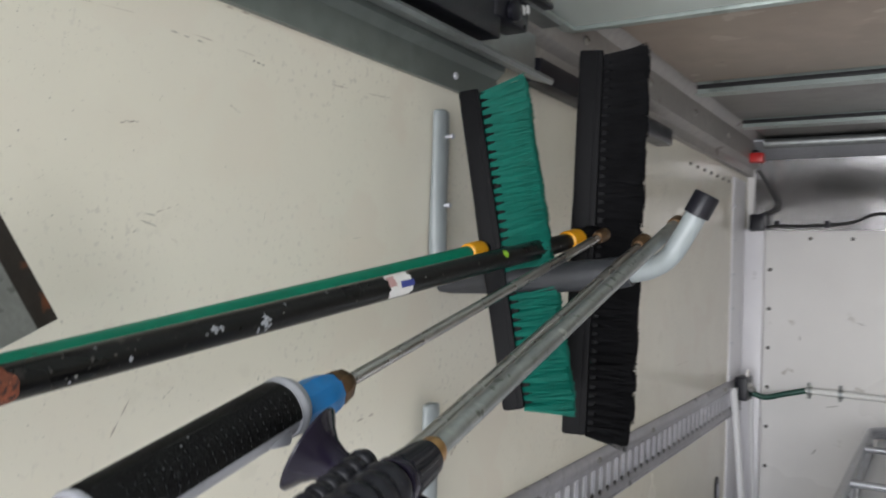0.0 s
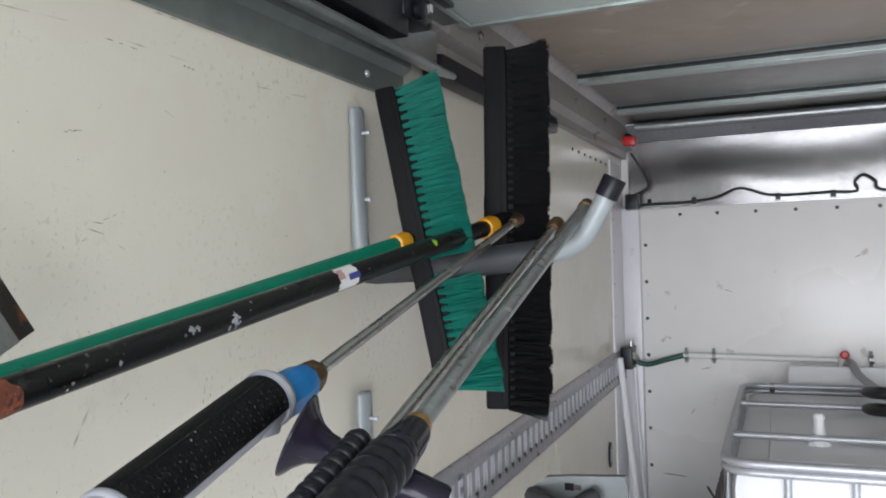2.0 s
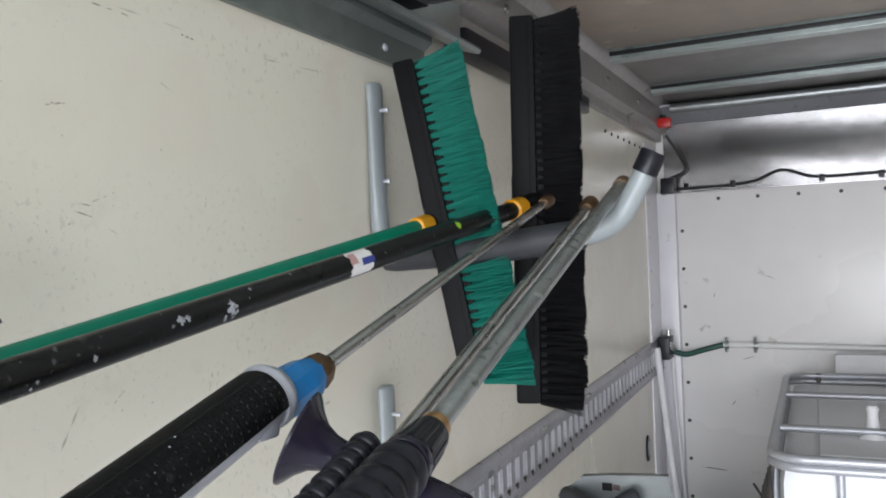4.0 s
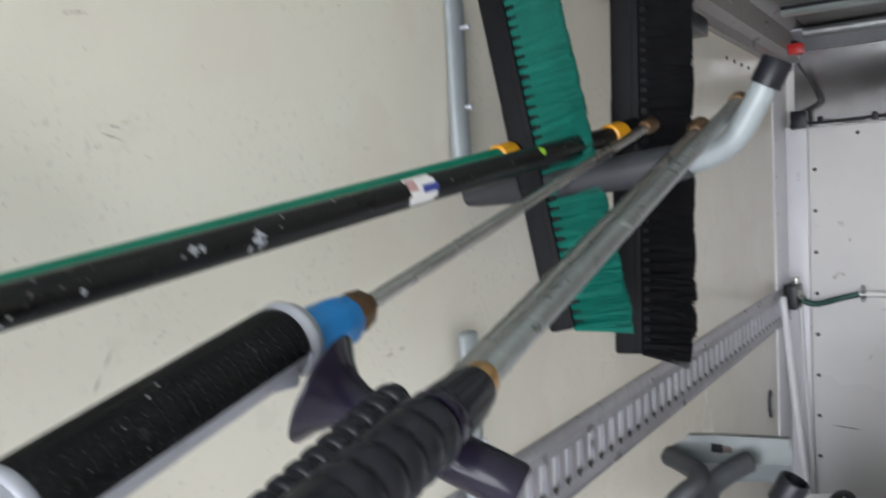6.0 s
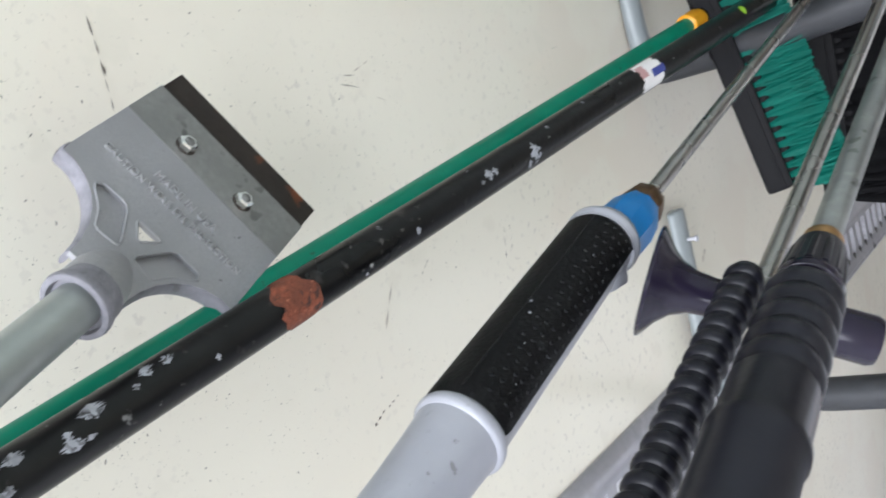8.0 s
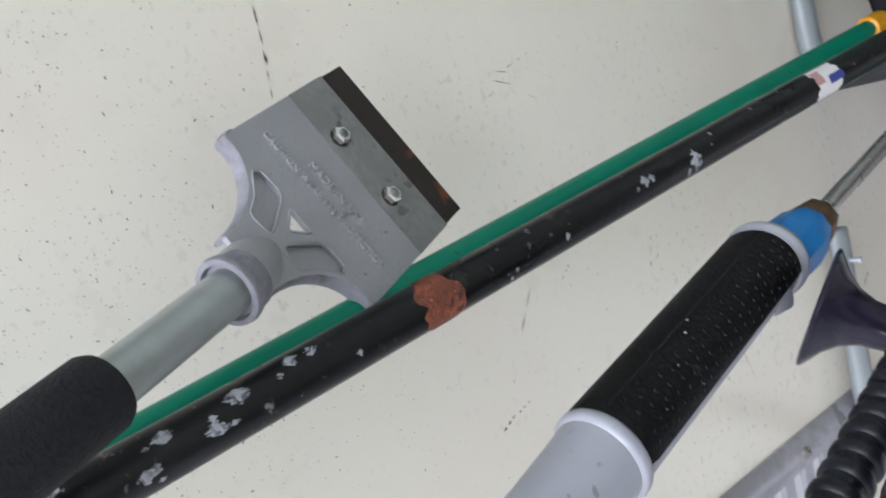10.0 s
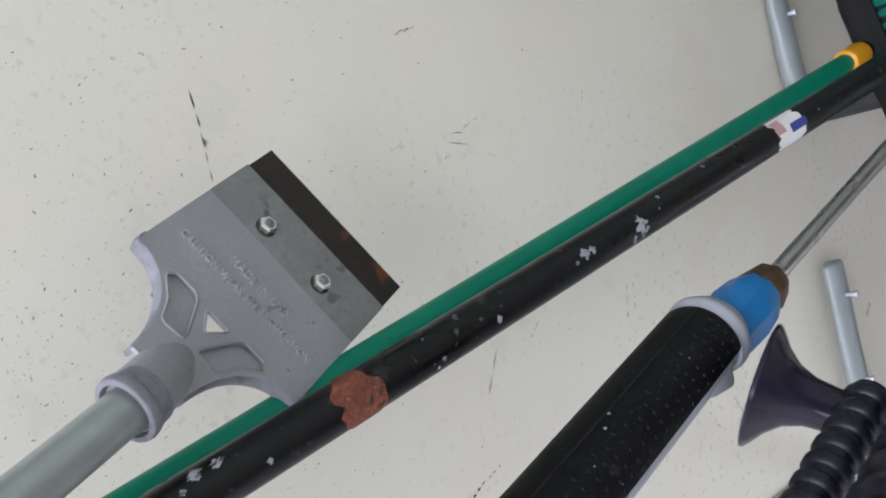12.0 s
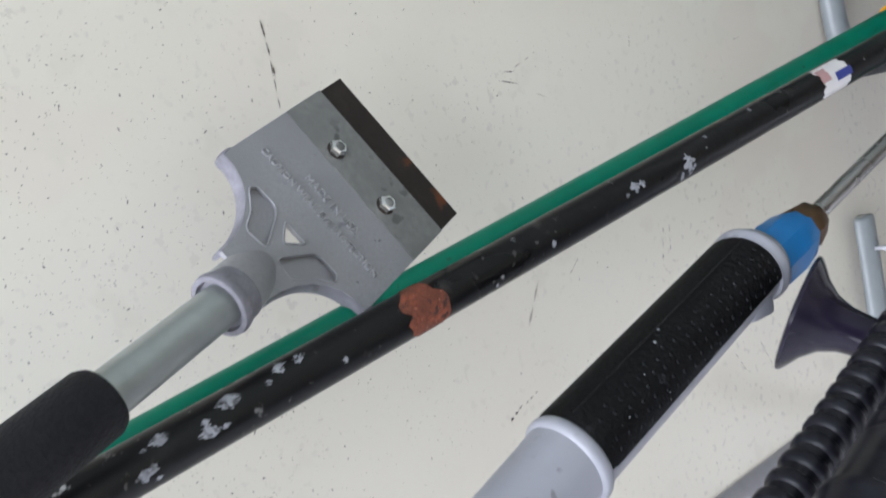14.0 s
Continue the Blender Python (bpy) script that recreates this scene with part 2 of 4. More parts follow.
def box(bm, lo, hi, bevel=0.0, m=None):
    r = bmesh.ops.create_cube(bm, size=1.0)
    lo, hi = Vector(lo), Vector(hi)
    bmesh.ops.scale(bm, vec=hi - lo, verts=r["verts"])
    bmesh.ops.translate(bm, vec=(lo + hi) / 2, verts=r["verts"])
    if bevel:
        es = list({e for v in r["verts"] for e in v.link_edges})
        out = bmesh.ops.bevel(bm, geom=es, offset=bevel, segments=2, affect="EDGES", profile=0.6)
        vs = list({v for f in out["faces"] for v in f.verts} | {v for v in r["verts"] if v.is_valid})
    else:
        vs = r["verts"]
    if m is not None:
        bmesh.ops.transform(bm, matrix=m, verts=vs)
    return bm


def boxm(lo, hi, bevel=0.0, m=None):
    return box(bmesh.new(), lo, hi, bevel, m)


def frame_of(d, up=(0, 0, 1)):
    d = Vector(d).normalized()
    u = Vector(up)
    if abs(d.dot(u.normalized())) > 0.97:
        u = Vector((1, 0, 0))
    s = d.cross(u).normalized()
    return d, s, s.cross(d).normalized()


def sweep(bm, pts, radii, seg=20, caps=True, up=(0, 0, 1)):
    """A tube along pts; radii: one number, a list, or a list of (side, up) half-widths."""
    pts = [Vector(p) for p in pts]
    if not isinstance(radii, (list, tuple)):
        radii = [radii] * len(pts)
    rings = []
    for i, p in enumerate(pts):
        d = (pts[min(i + 1, len(pts) - 1)] - pts[max(i - 1, 0)])
        _, s, u = frame_of(d, up)
        r = radii[i]
        ra, rb = r if isinstance(r, (list, tuple)) else (r, r)
        rings.append([bm.verts.new(p + s * ra * math.cos(2 * math.pi * k / seg) + u * rb * math.sin(2 * math.pi * k / seg))
                      for k in range(seg)])
    for a, b in zip(rings, rings[1:]):
        for k in range(seg):
            bm.faces.new((a[k], a[(k + 1) % seg], b[(k + 1) % seg], b[k]))
    if caps:
        bm.faces.new(rings[0])
        bm.faces.new(rings[-1])
    return bm


def tube(pts, radii, seg=20, caps=True, up=(0, 0, 1)):
    return sweep(bmesh.new(), pts, radii, seg, caps, up)


def smooth_path(pts, n=8):
    """Catmull-Rom points through pts."""
    pts = [Vector(p) for p in pts]
    out = []
    for i in range(len(pts) - 1):
        a, b, c, d = pts[max(i - 1, 0)], pts[i], pts[i + 1], pts[min(i + 2, len(pts) - 1)]
        for k in range(n):
            t = k / n
            out.append(0.5 * ((2 * b) + (c - a) * t + (2 * a - 5 * b + 4 * c - d) * t * t + (3 * b - a - 3 * c + d) * t ** 3))
    out.append(pts[-1])
    return out


def lathe(a, b, profile, seg=28, bm=None):
    """A body turned about the line a to b; profile: (metres along from a, radius)."""
    bm = bm or bmesh.new()
    a, b = Vector(a), Vector(b)
    d, s, u = frame_of(b - a)
    rings = [[bm.verts.new(a + d * x + (s * math.cos(2 * math.pi * k / seg) + u * math.sin(2 * math.pi * k / seg)) * max(r, 1e-4))
              for k in range(seg)] for x, r in profile]
    for p, q in zip(rings, rings[1:]):
        for k in range(seg):
            bm.faces.new((p[k], p[(k + 1) % seg], q[(k + 1) % seg], q[k]))
    bm.faces.new(rings[0])
    bm.faces.new(rings[-1])
    return bm


def prism(outline, h0, h1, m, bm=None, bevel=0.0):
    """A flat outline (u, v) made thick from h0 to h1 and placed by m."""
    bm = bm or bmesh.new()
    lo = [bm.verts.new(m @ Vector((u, v, h0))) for u, v in outline]
    hi = [bm.verts.new(m @ Vector((u, v, h1))) for u, v in outline]
    n = len(outline)
    faces = [bm.faces.new(lo), bm.faces.new(hi)]
    for i in range(n):
        faces.append(bm.faces.new((lo[i], lo[(i + 1) % n], hi[(i + 1) % n], hi[i])))
    if bevel:
        es = [e for e in faces[1].edges]
        bmesh.ops.bevel(bm, geom=es, offset=bevel, segments=2, affect="EDGES")
    return bm


def lerp(a, b, t):
    return Vector(a) + (Vector(b) - Vector(a)) * t


# ---- the van box ----
Y0, Y1, XR, ZF, ZR = -1.2, 3.45, 2.2, 0.22, 2.36
floor = tagged(part("floor", boxm((-0.06, Y0, ZF - 0.08), (XR + 0.06, Y1 + 0.06, ZF)), FLOORWOOD), "unseen floor of a box van, coloured pale bluish to bounce light", "floor", kind="structure")
wall_left = tagged(part("wall_left", boxm((-0.05, Y0, ZF), (0, Y1, ZR)), CREAM), "cream gelcoat van side wall with scuffs and specks", "wall", kind="structure")
wall_right = tagged(part("wall_right", boxm((XR, Y0, ZF), (XR + 0.05, Y1, ZR)), CREAM), "cream gelcoat van side wall", "wall", kind="structure")
wall_front = tagged(part("wall_front", boxm((-0.05, Y1 + 0.004, ZF), (XR + 0.05, Y1 + 0.06, ZR)), FRONT), "white front bulkhead of the van", "wall", kind="structure")
ceiling = tagged(part("ceiling", boxm((-0.05, Y0, ZR), (XR + 0.05, Y1 + 0.06, ZR + 0.03)), ROOF), "beige van roof sheet", "ceiling", kind="structure")
ground = tagged(part("ground", boxm((-300, -300, -0.75), (300, 300, -0.7)), ASPHALT), "pale concrete yard outside the van", "ground", kind="structure")

# front wall: white panel, shiny band above it, rivets round the panel
panel = part("front_panel", boxm((0.074, Y1 - 0.006, ZF + 0.02), (XR - 0.08, Y1 + 0.002, 1.968), 0.001), FRONT, wall_front)
band = bmesh.new()
prof = [(Y1 - 0.004, 1.972), (Y1 - 0.0075, 2.03), (Y1 - 0.0105, 2.08), (Y1 - 0.007, 2.14), (Y1 - 0.002, 2.2), (Y1 - 0.012, 2.262)]
grid = []
for i in range(23):
    x = 0.03 + (XR - 0.06) * i / 22
    grid.append([band.verts.new((x, y + 0.0022 * math.sin(x * 9 + z * 21) * (0 if k in (0,) else 1), z)) for k, (y, z) in enumerate(prof)])
for a, b in zip(grid, grid[1:]):
    for k in range(len(prof) - 1):
        band.faces.new((a[k], b[k], b[k + 1], a[k + 1]))
bmesh.ops.solidify(band, geom=band.faces[:], thickness=0.0015)
part("metal_band", band, SHINY, wall_front, "crinkled shiny aluminium sheet")
bm = prism([(Y1 - 0.014, 2.252), (Y1 - 0.016, 2.258), (Y1 - 0.19, 2.306), (Y1 - 0.19, 2.300)], 0.04, XR - 0.04, Matrix(((0, 0, 1, 0), (1, 0, 0, 0), (0, 1, 0, 0), (0, 0, 0, 1))))
part("roof_flashing", bm, ALU, wall_front, "dull aluminium flashing under the roof edge", smooth=False)


def rivet_mesh(r, h):
    bm = lathe((0, 0, 0), (0, -1, 0), [(0, r), (h * 0.5, r * 0.92), (h, r * 0.5)], 10)
    return mesh_of(bm, "rivet", DARKPIN)


rivet = rivet_mesh(0.0075, 0.005)
for k in range(11):
    ob = new("rivet", rivet)
    ob.parent, ob.location = panel, (0.094, Y1 - 0.006, 1.815 - k * 0.155)
for k in range(13):
    ob = new("rivet", rivet)
    ob.parent, ob.location = panel, (0.24 + k * 0.148, Y1 - 0.006, 1.94)

# corner post, side strip, pipe
post = thing("corner_post", "white painted steel corner post with scuffs", "post", kind="structure")
part("post_face", boxm((0.0, Y1 - 0.05, ZF), (0.077, Y1 - 0.008, 1.975), 0.008), POSTM, post)
part("post_strip", boxm((0.0, Y1 - 0.26, ZF), (0.006, Y1 - 0.055, 2.16), 0.002), POSTM, post, "thin white cover strip")
pr = mesh_of(lathe((0, 0, 0), (1, 0, 0), [(0, 0.006), (0.003, 0.0055), (0.005, 0.003)], 10), "strip_rivet", ALU)
for k in range(6):
    ob = new("strip_rivet", pr)
    ob.parent, ob.location = post, (0.006, Y1 - 0.24, 2.05 - k * 0.13)
pipe = thing("drain_pipe", "thin white plastic pipe leaning beside the corner post", "pipe")
part("pipe", tube([(0.016, Y1 - 0.22, 1.36), (0.045, Y1 - 0.20, 1.0), (0.075, Y1 - 0.18, 0.66), (0.11, Y1 - 0.15, ZF)], 0.013), WHITEPL, pipe)

part("thin_pipe", tube(smooth_path([(0.048, Y1 - 0.075, 1.33), (0.055, Y1 - 0.07, 1.1), (0.072, Y1 - 0.075, 0.8), (0.10, Y1 - 0.10, ZF)], 5), 0.008, 12), WHITEPL, pipe, "thinner white pipe beside it")

# slotted lashing rail
SL = 0.032


def rail_z(y):
    return 1.316 + SL * (y - 1.0)


rail = thing("lashing_rail", "slotted galvanised lashing rail screwed along the wall", "rail", kind="structure")


def rail_strip(bm, y0, y1, x0, x1, top, bot):
    vs = []
    for y in (y0, y1):
        for x in (x0, x1):
            for o in (top, bot):
                vs.append(bm.verts.new((x, y, rail_z(y) + o)))
    a, b, c, d, e, f, g, h = vs
    for q in ((a, b, d, c), (e, f, h, g), (a, b, f, e), (c, d, h, g), (a, c, g, e), (b, d, h, f)):
        bm.faces.new(q)


RL = Y1 - 0.03


def rail_section(section, name, material):
    """A rolled profile (x out of the wall, z below the rail's top edge) along the sloping rail."""
    bm = bmesh.new()
    ends = [[bm.verts.new((x, y, rail_z(y) + o)) for x, o in section] for y in (Y0, RL)]
    n = len(section)
    for k in range(n):
        bm.faces.new((ends[0][k], ends[0][(k + 1) % n], ends[1][(k + 1) % n], ends[1][k]))
    bm.faces.new(ends[0])
    bm.faces.new(ends[1])
    return part(name, bm, material, rail)


flange = rail_section([(0.0, 0.0), (0.004, 0.0), (0.006, -0.002), (0.0085, -0.006), (0.0125, -0.012), (0.0140, -0.019), (0.0135, -0.026), (0.0105, -0.032), (0.0095, -0.036), (0.0095, -0.041), (0.0, -0.041)], "flange", RAILM)
rail_section([(0.0, -0.103), (0.0095, -0.103), (0.0095, -0.109), (0.0075, -0.113), (0.0075, -0.130), (0.0105, -0.133), (0.0105, -0.136), (0.0, -0.136)], "lower_flange", RAILM)
PITCH = 0.05
bars = [Y0 + 0.02 + PITCH * k for k in range(int((Y1 - Y0 - 0.06) / PITCH))]
for y in bars:
    bm = bmesh.new()
    rail_strip(bm, y, y + 0.022, 0.002, 0.0093, -0.0412, -0.1028)
    part("bar", bm, RAILM, rail, smooth=False)
back = bmesh.new()
rail_strip(back, Y0, RL, 0.0005, 0.0018, -0.0412, -0.1028)
part("slot_back", back, STRIPM, rail, "recessed strip behind the slots, sky reflection put into its colour", smooth=False)
bolt = mesh_of(lathe((0, 0, 0), (1, 0, 0), [(0, 0.008), (0.003, 0.008), (0.006, 0.004)], 12), "rail_screw", CHROME)
for y in (-0.3, 0.97, 1.88, 2.28, 3.1):
    ob = new("rail_screw", bolt)
    ob.parent, ob.location = flange, (0.0138, y, rail_z(y) - 0.019)
pin = mesh_of(lathe((0, 0, 0), (1, 0, 0), [(0, 0.0075), (0.0030, 0.0075), (0.0036, 0.0065)], 12), "rail_hole", DARKPIN)
for y in bars:
    if y > 0.6:
        ob = new("rail_hole", pin)
        ob.parent, ob.location = flange, (0.0062, y + 0.036, rail_z(y) - 0.1025)

# door guide plate, door track, top rail
guide = thing("door_guide", "grey primed steel door guide plate with rust at its edge", "guide plate", kind="structure")
bm = bmesh.new()
prof = [(0.0, 2.072), (0.010, 2.072), (0.012, 2.118), (0.028, 2.130), (0.033, 2.26), (0.0, 2.26)]
prism([(x, z) for x, z in prof], Y0, 1.318, Matrix(((1, 0, 0, 0), (0, 0, 1, 0), (0, 1, 0, 0), (0, 0, 0, 1))), bm)
part("plate", bm, PRIMER, guide, smooth=False)
gb = mesh_of(lathe((0, 0, 0), (1, 0, 0), [(0, 0.0065), (0.003, 0.006), (0.005, 0.003)], 12), "guide_bolt", ALU)
for y in (-0.4, 0.4, 1.175):
    ob = new("guide_bolt", gb)
    ob.parent, ob.location = guide, (0.0115, y, 2.095)
track = thing("door_track", "galvanised roller door track along the top of the wall", "door track", kind="structure")
prof = [(0.034, 2.138), (0.077, 2.124), (0.082, 2.130), (0.079, 2.136), (0.040, 2.150), (0.040, 2.235), (0.092, 2.235), (0.092, 2.243), (0.034, 2.243)]
bm = prism(prof, Y0, 1.415, Matrix(((1, 0, 0, 0), (0, 0, 1, 0), (0, 1, 0, 0), (0, 0, 0, 1))))
part("track_channel", bm, GALV, track, smooth=False)
# plain black strip filling the inside of the track channel
part("track_strip", boxm((0.0415, Y0, 2.152), (0.088, 1.19, 2.233), 0.004), BLACKPLA, track, "black strip filling the track")
toprail = thing("top_rail", "dull aluminium roof rail with bolt heads along the wall top", "rail", kind="structure")
prof = [(0.0, 2.186), (0.022, 2.186), (0.024, 2.215), (0.052, 2.228), (0.056, 2.30), (0.10, 2.345), (0.10, 2.36), (0.0, 2.36)]
bm = prism(prof, 1.322, Y1 - 0.006, Matrix(((1, 0, 0, 0), (0, 0, 1, 0), (0, 1, 0, 0), (0, 0, 0, 1))))
part("rail_body", bm, TOPM, toprail, smooth=False)
tb = mesh_of(lathe((0, 0, 0), (1, 0, 0), [(0, 0.010), (0.004, 0.010), (0.008, 0.004)], 12), "rail_bolt", CHROME)
for k in range(5):
    ob = new("rail_bolt", tb)
    ob.parent, ob.location = toprail, (0.055, 1.62 + 0.42 * k, 2.265)
tr = mesh_of(lathe((0, 0, 0), (1, 0, 0), [(0, 0.006), (0.004, 0.005)], 8), "small_rivet", DARKPIN)
for k in range(9):
    ob = new("small_rivet", tr)
    ob.parent, ob.location = wall_left, (0.0, 2.62 + 0.085 * k, 2.135)
stop = thing("door_stop", "black rubber door stop under the top rail", "door stop")
part("stop_block", boxm((0.003, 1.42, 2.136), (0.05, 2.27, 2.184), 0.008), BLACKPLA, stop)

# roller door panel stored under the roof
door = thing("roller_door", "pale white open roller door panel stored under the roof", "door", kind="structure")
part("panel", boxm((0.062, Y0 + 0.05, 2.262), (XR - 0.062, 1.515, 2.29), 0.003), DOORSKIN, door)
part("edge_trim", boxm((0.057, 1.517, 2.256), (XR - 0.057, 1.535, 2.296), 0.003), BEAM, door, "pale metal edge trim")
part("side_trim", boxm((0.052, Y0 + 0.05, 2.254), (0.078, 1.515, 2.2615), 0.002), BEAM, door, "pale metal edge trim")
roller = thing("door_roller_bracket", "black roller bracket with a pale label on the door corner", "bracket")
roller_plate = part("bracket_plate", boxm((0.043, 1.165, 2.186), (0.092, 1.285, 2.246), 0.008), BLACKPLA, roller)
part("lug", boxm((0.048, 1.25, 2.243), (0.11, 1.345, 2.253), 0.004), BLACKPLA, roller)
part("spindle", tube([(0.03, 1.215, 2.205), (0.098, 1.215, 2.205)], 0.005, 12), CHROME, roller)
part("cable_loop", tube(smooth_path([(0.082, 1.185, 2.25), (0.097, 1.175, 2.275), (0.112, 1.215, 2.285), (0.112, 1.255, 2.275), (0.097, 1.255, 2.25)], 6), 0.004, 8), PALEGREY, roller, "pale cable loop")
part("wheel", lathe((0.092, 1.215, 2.205), (0.12, 1.215, 2.205), [(0, 0.014), (0.003, 0.018), (0.012, 0.018), (0.015, 0.014)], 20), BLACKPLA, roller)
for k in range(3):
    part("label_bar", boxm((0.092, 1.238 + 0.016 * k, 2.206 + 0.006 * k), (0.0935, 1.249 + 0.016 * k, 2.222 + 0.005 * k)), WHITEPL, roller_plate)

# roof beams
def roof_beam(y, w, drop, material, name="roof_beam"):
    b = thing(name, "galvanised pressed-steel roof beam across the van", "beam", "roof beams", "structure")
    prof = [(y, ZR), (y, ZR - drop), (y + w, ZR - drop), (y + w, ZR), (y + w - 0.003, ZR), (y + w - 0.003, ZR - drop + 0.003), (y + 0.003, ZR - drop + 0.003), (y + 0.003, ZR)]
    bm = prism([(p, q) for p, q in prof], 0.10, XR - 0.10, Matrix(((0, 0, 1, 0), (1, 0, 0, 0), (0, 1, 0, 0), (0, 0, 0, 1))))
    part("beam_web", bm, material, b, smooth=False)
    part("beam_lip", boxm((0.10, y - 0.022, ZR - drop), (XR - 0.10, y - 0.001, ZR - drop + 0.003), 0.0008), material, b)
    # thin black strip stands in for the shadow gap beside the beam
    part("shadow_gap_line", boxm((0.10, y - 0.009, ZR - 0.059), (XR - 0.10, y - 0.001, ZR - 0.047), 0.002), CABLE, b, "dark strip standing in for a shadow gap")
    return b


for y, w, drop in ((1.585, 0.05, 0.072), (2.32, 0.028, 0.076), (2.89, 0.036, 0.074)):
    roof_beam(y, w, drop, BEAM)
lining = thing("roof_lining", "brown roof lining board between the beams", "lining", kind="structure")
part("board", boxm((0.10, 1.64, ZR - 0.05), (XR - 0.1, 2.27, ZR - 0.002), 0.002), ROOF, lining)
foil = thing("insulation_board", "crinkled foil-faced insulation between the roof beams", "insulation", kind="structure")
part("board", boxm((0.10, 2.352, ZR - 0.05), (XR - 0.1, 2.845, ZR - 0.002), 0.002), FOIL, foil)
part("board", boxm((0.10, 2.93, ZR - 0.045), (XR - 0.1, 3.36, ZR - 0.002), 0.002), FOIL, foil)
conduit = thing("roof_conduit", "round galvanised conduit under the roof at the bulkhead", "conduit", kind="structure")
part("conduit_tube", tube([(0.10, 3.25, 2.288), (XR - 0.1, 3.25, 2.288)], 0.019), GALV, conduit)

# cable, red lamp, hose and valve on the front wall
cable = thing("wiring_cable", "black cable clipped along the foot of the metal band", "cable")
pts = [(0.06, Y1 - 0.10, 2.20), (0.10, Y1 - 0.08, 2.13), (0.12, Y1 - 0.05, 2.06), (0.05, Y1 - 0.06, 2.02), (0.03, Y1 - 0.06, 1.97), (0.10, Y1 - 0.03, 1.985),
       (0.25, Y1 - 0.02, 1.988), (0.38, Y1 - 0.02, 2.0), (0.48, Y1 - 0.02, 2.035), (0.60, Y1 - 0.02, 2.0), (0.80, Y1 - 0.02, 2.0),
       (0.90, Y1 - 0.02, 2.0), (0.895, Y1 - 0.025, 2.035), (0.925, Y1 - 0.03, 2.06), (0.965, Y1 - 0.03, 2.035), (0.99, Y1 - 0.02, 2.0), (1.2, Y1 - 0.02, 1.99), (2.0, Y1 - 0.02, 1.99)]
part("cord", tube(smooth_path(pts, 6), 0.006, 8), CABLE, cable)
for x in (0.12, 0.3, 0.62, 0.82, 1.05):
    part("clip", boxm((x - 0.01, Y1 - 0.028, 1.98), (x + 0.01, Y1 - 0.006, 2.008), 0.003), BLACKPLA, cable)
part("junction", boxm((0.03, Y1 - 0.10, 1.965), (0.085, Y1 - 0.05, 2.03), 0.008), BLACKPLA, cable, "black cable junction")
marker = thing("marker_lamp", "small red marker lamp under the roof corner", "lamp")
part("lens", boxm((0.052, Y1 - 0.236, 2.214), (0.104, Y1 - 0.192, 2.252), 0.009), RED, marker)
part("socket", boxm((0.03, Y1 - 0.19, 2.235), (0.075, Y1 - 0.13, 2.27), 0.006), BLACKPLA, marker)

hose = thing("water_hose", "dark green hose and milky pipe along the bulkhead", "hose")
part("green_length", tube(smooth_path([(0.05, Y1 - 0.09, 1.335), (0.10, Y1 - 0.075, 1.318), (0.17, Y1 - 0.045, 1.335), (0.245, Y1 - 0.03, 1.355)], 6), 0.011, 12), HOSEGREEN, hose)
part("milky_pipe", tube([(0.24, Y1 - 0.03, 1.355), (0.83, Y1 - 0.03, 1.348)], 0.012, 14), CLEARP, hose, "milky white plastic pipe")
for x in (0.252, 0.36, 0.93):
    part("clamp", lathe((x - 0.006, Y1 - 0.03, 1.353), (x + 0.012, Y1 - 0.03, 1.353), [(0, 0.017), (0.015, 0.017)], 14), GALV, hose)
    part("clamp_screw", tube([(x, Y1 - 0.03, 1.325), (x, Y1 - 0.03, 1.385)], 0.006, 8), GALV, hose)
tap = thing("hose_tap", "brass hose tap on a black bracket beside the corner post", "tap")
part("bracket", boxm((0.015, Y1 - 0.20, 1.31), (0.06, Y1 - 0.10, 1.40), 0.006), BLACKPLA, tap)
part("outlet", lathe((0.06, Y1 - 0.19, 1.37), (0.06, Y1 - 0.06, 1.335), [(0, 0.010), (0.02, 0.015), (0.05, 0.015), (0.1, 0.012)], 14), CHROME, tap)
part("stem", tube([(0.05, Y1 - 0.15, 1.38), (0.05, Y1 - 0.15, 1.425)], 0.008, 10), CHROME, tap)
valve = thing("ball_valve", "white plastic valve with a red cap on the pipe end", "valve")
part("body", lathe((0.84, Y1 - 0.06, 1.30), (0.84, Y1 - 0.06, 1.38), [(0, 0.018), (0.02, 0.024), (0.05, 0.024), (0.07, 0.018)], 16), WHITEPL, valve)
part("cap", lathe((0.836, Y1 - 0.165, 1.385), (0.836, Y1 - 0.05, 1.37), [(0, 0.010), (0.006, 0.016), (0.05, 0.016), (0.1, 0.012)], 16), RED, valve)
part("down_pipe", tube(smooth_path([(0.84, Y1 - 0.06, 1.325), (0.855, 3.31, 1.354), (0.88, 3.20, 1.318), (0.94, 2.95, 1.29), (0.985, 2.72, 1.28)], 6), 0.014, 12), PALEGREY, valve)
vent = thing("wall_vent", "small black oval drain grommet on the wall", "grommet")
bm = tube([(0.0, 3.07, 1.005), (0.006, 3.07, 1.005)], [(0.028, 0.05), (0.024, 0.046)], 24)
part("rim", bm, BLACKPLA, vent)
part("plug", tube([(0.004, 3.07, 1.005), (0.009, 3.07, 1.005)], [(0.016, 0.03), (0.012, 0.024)], 20), PALEGREY, vent)


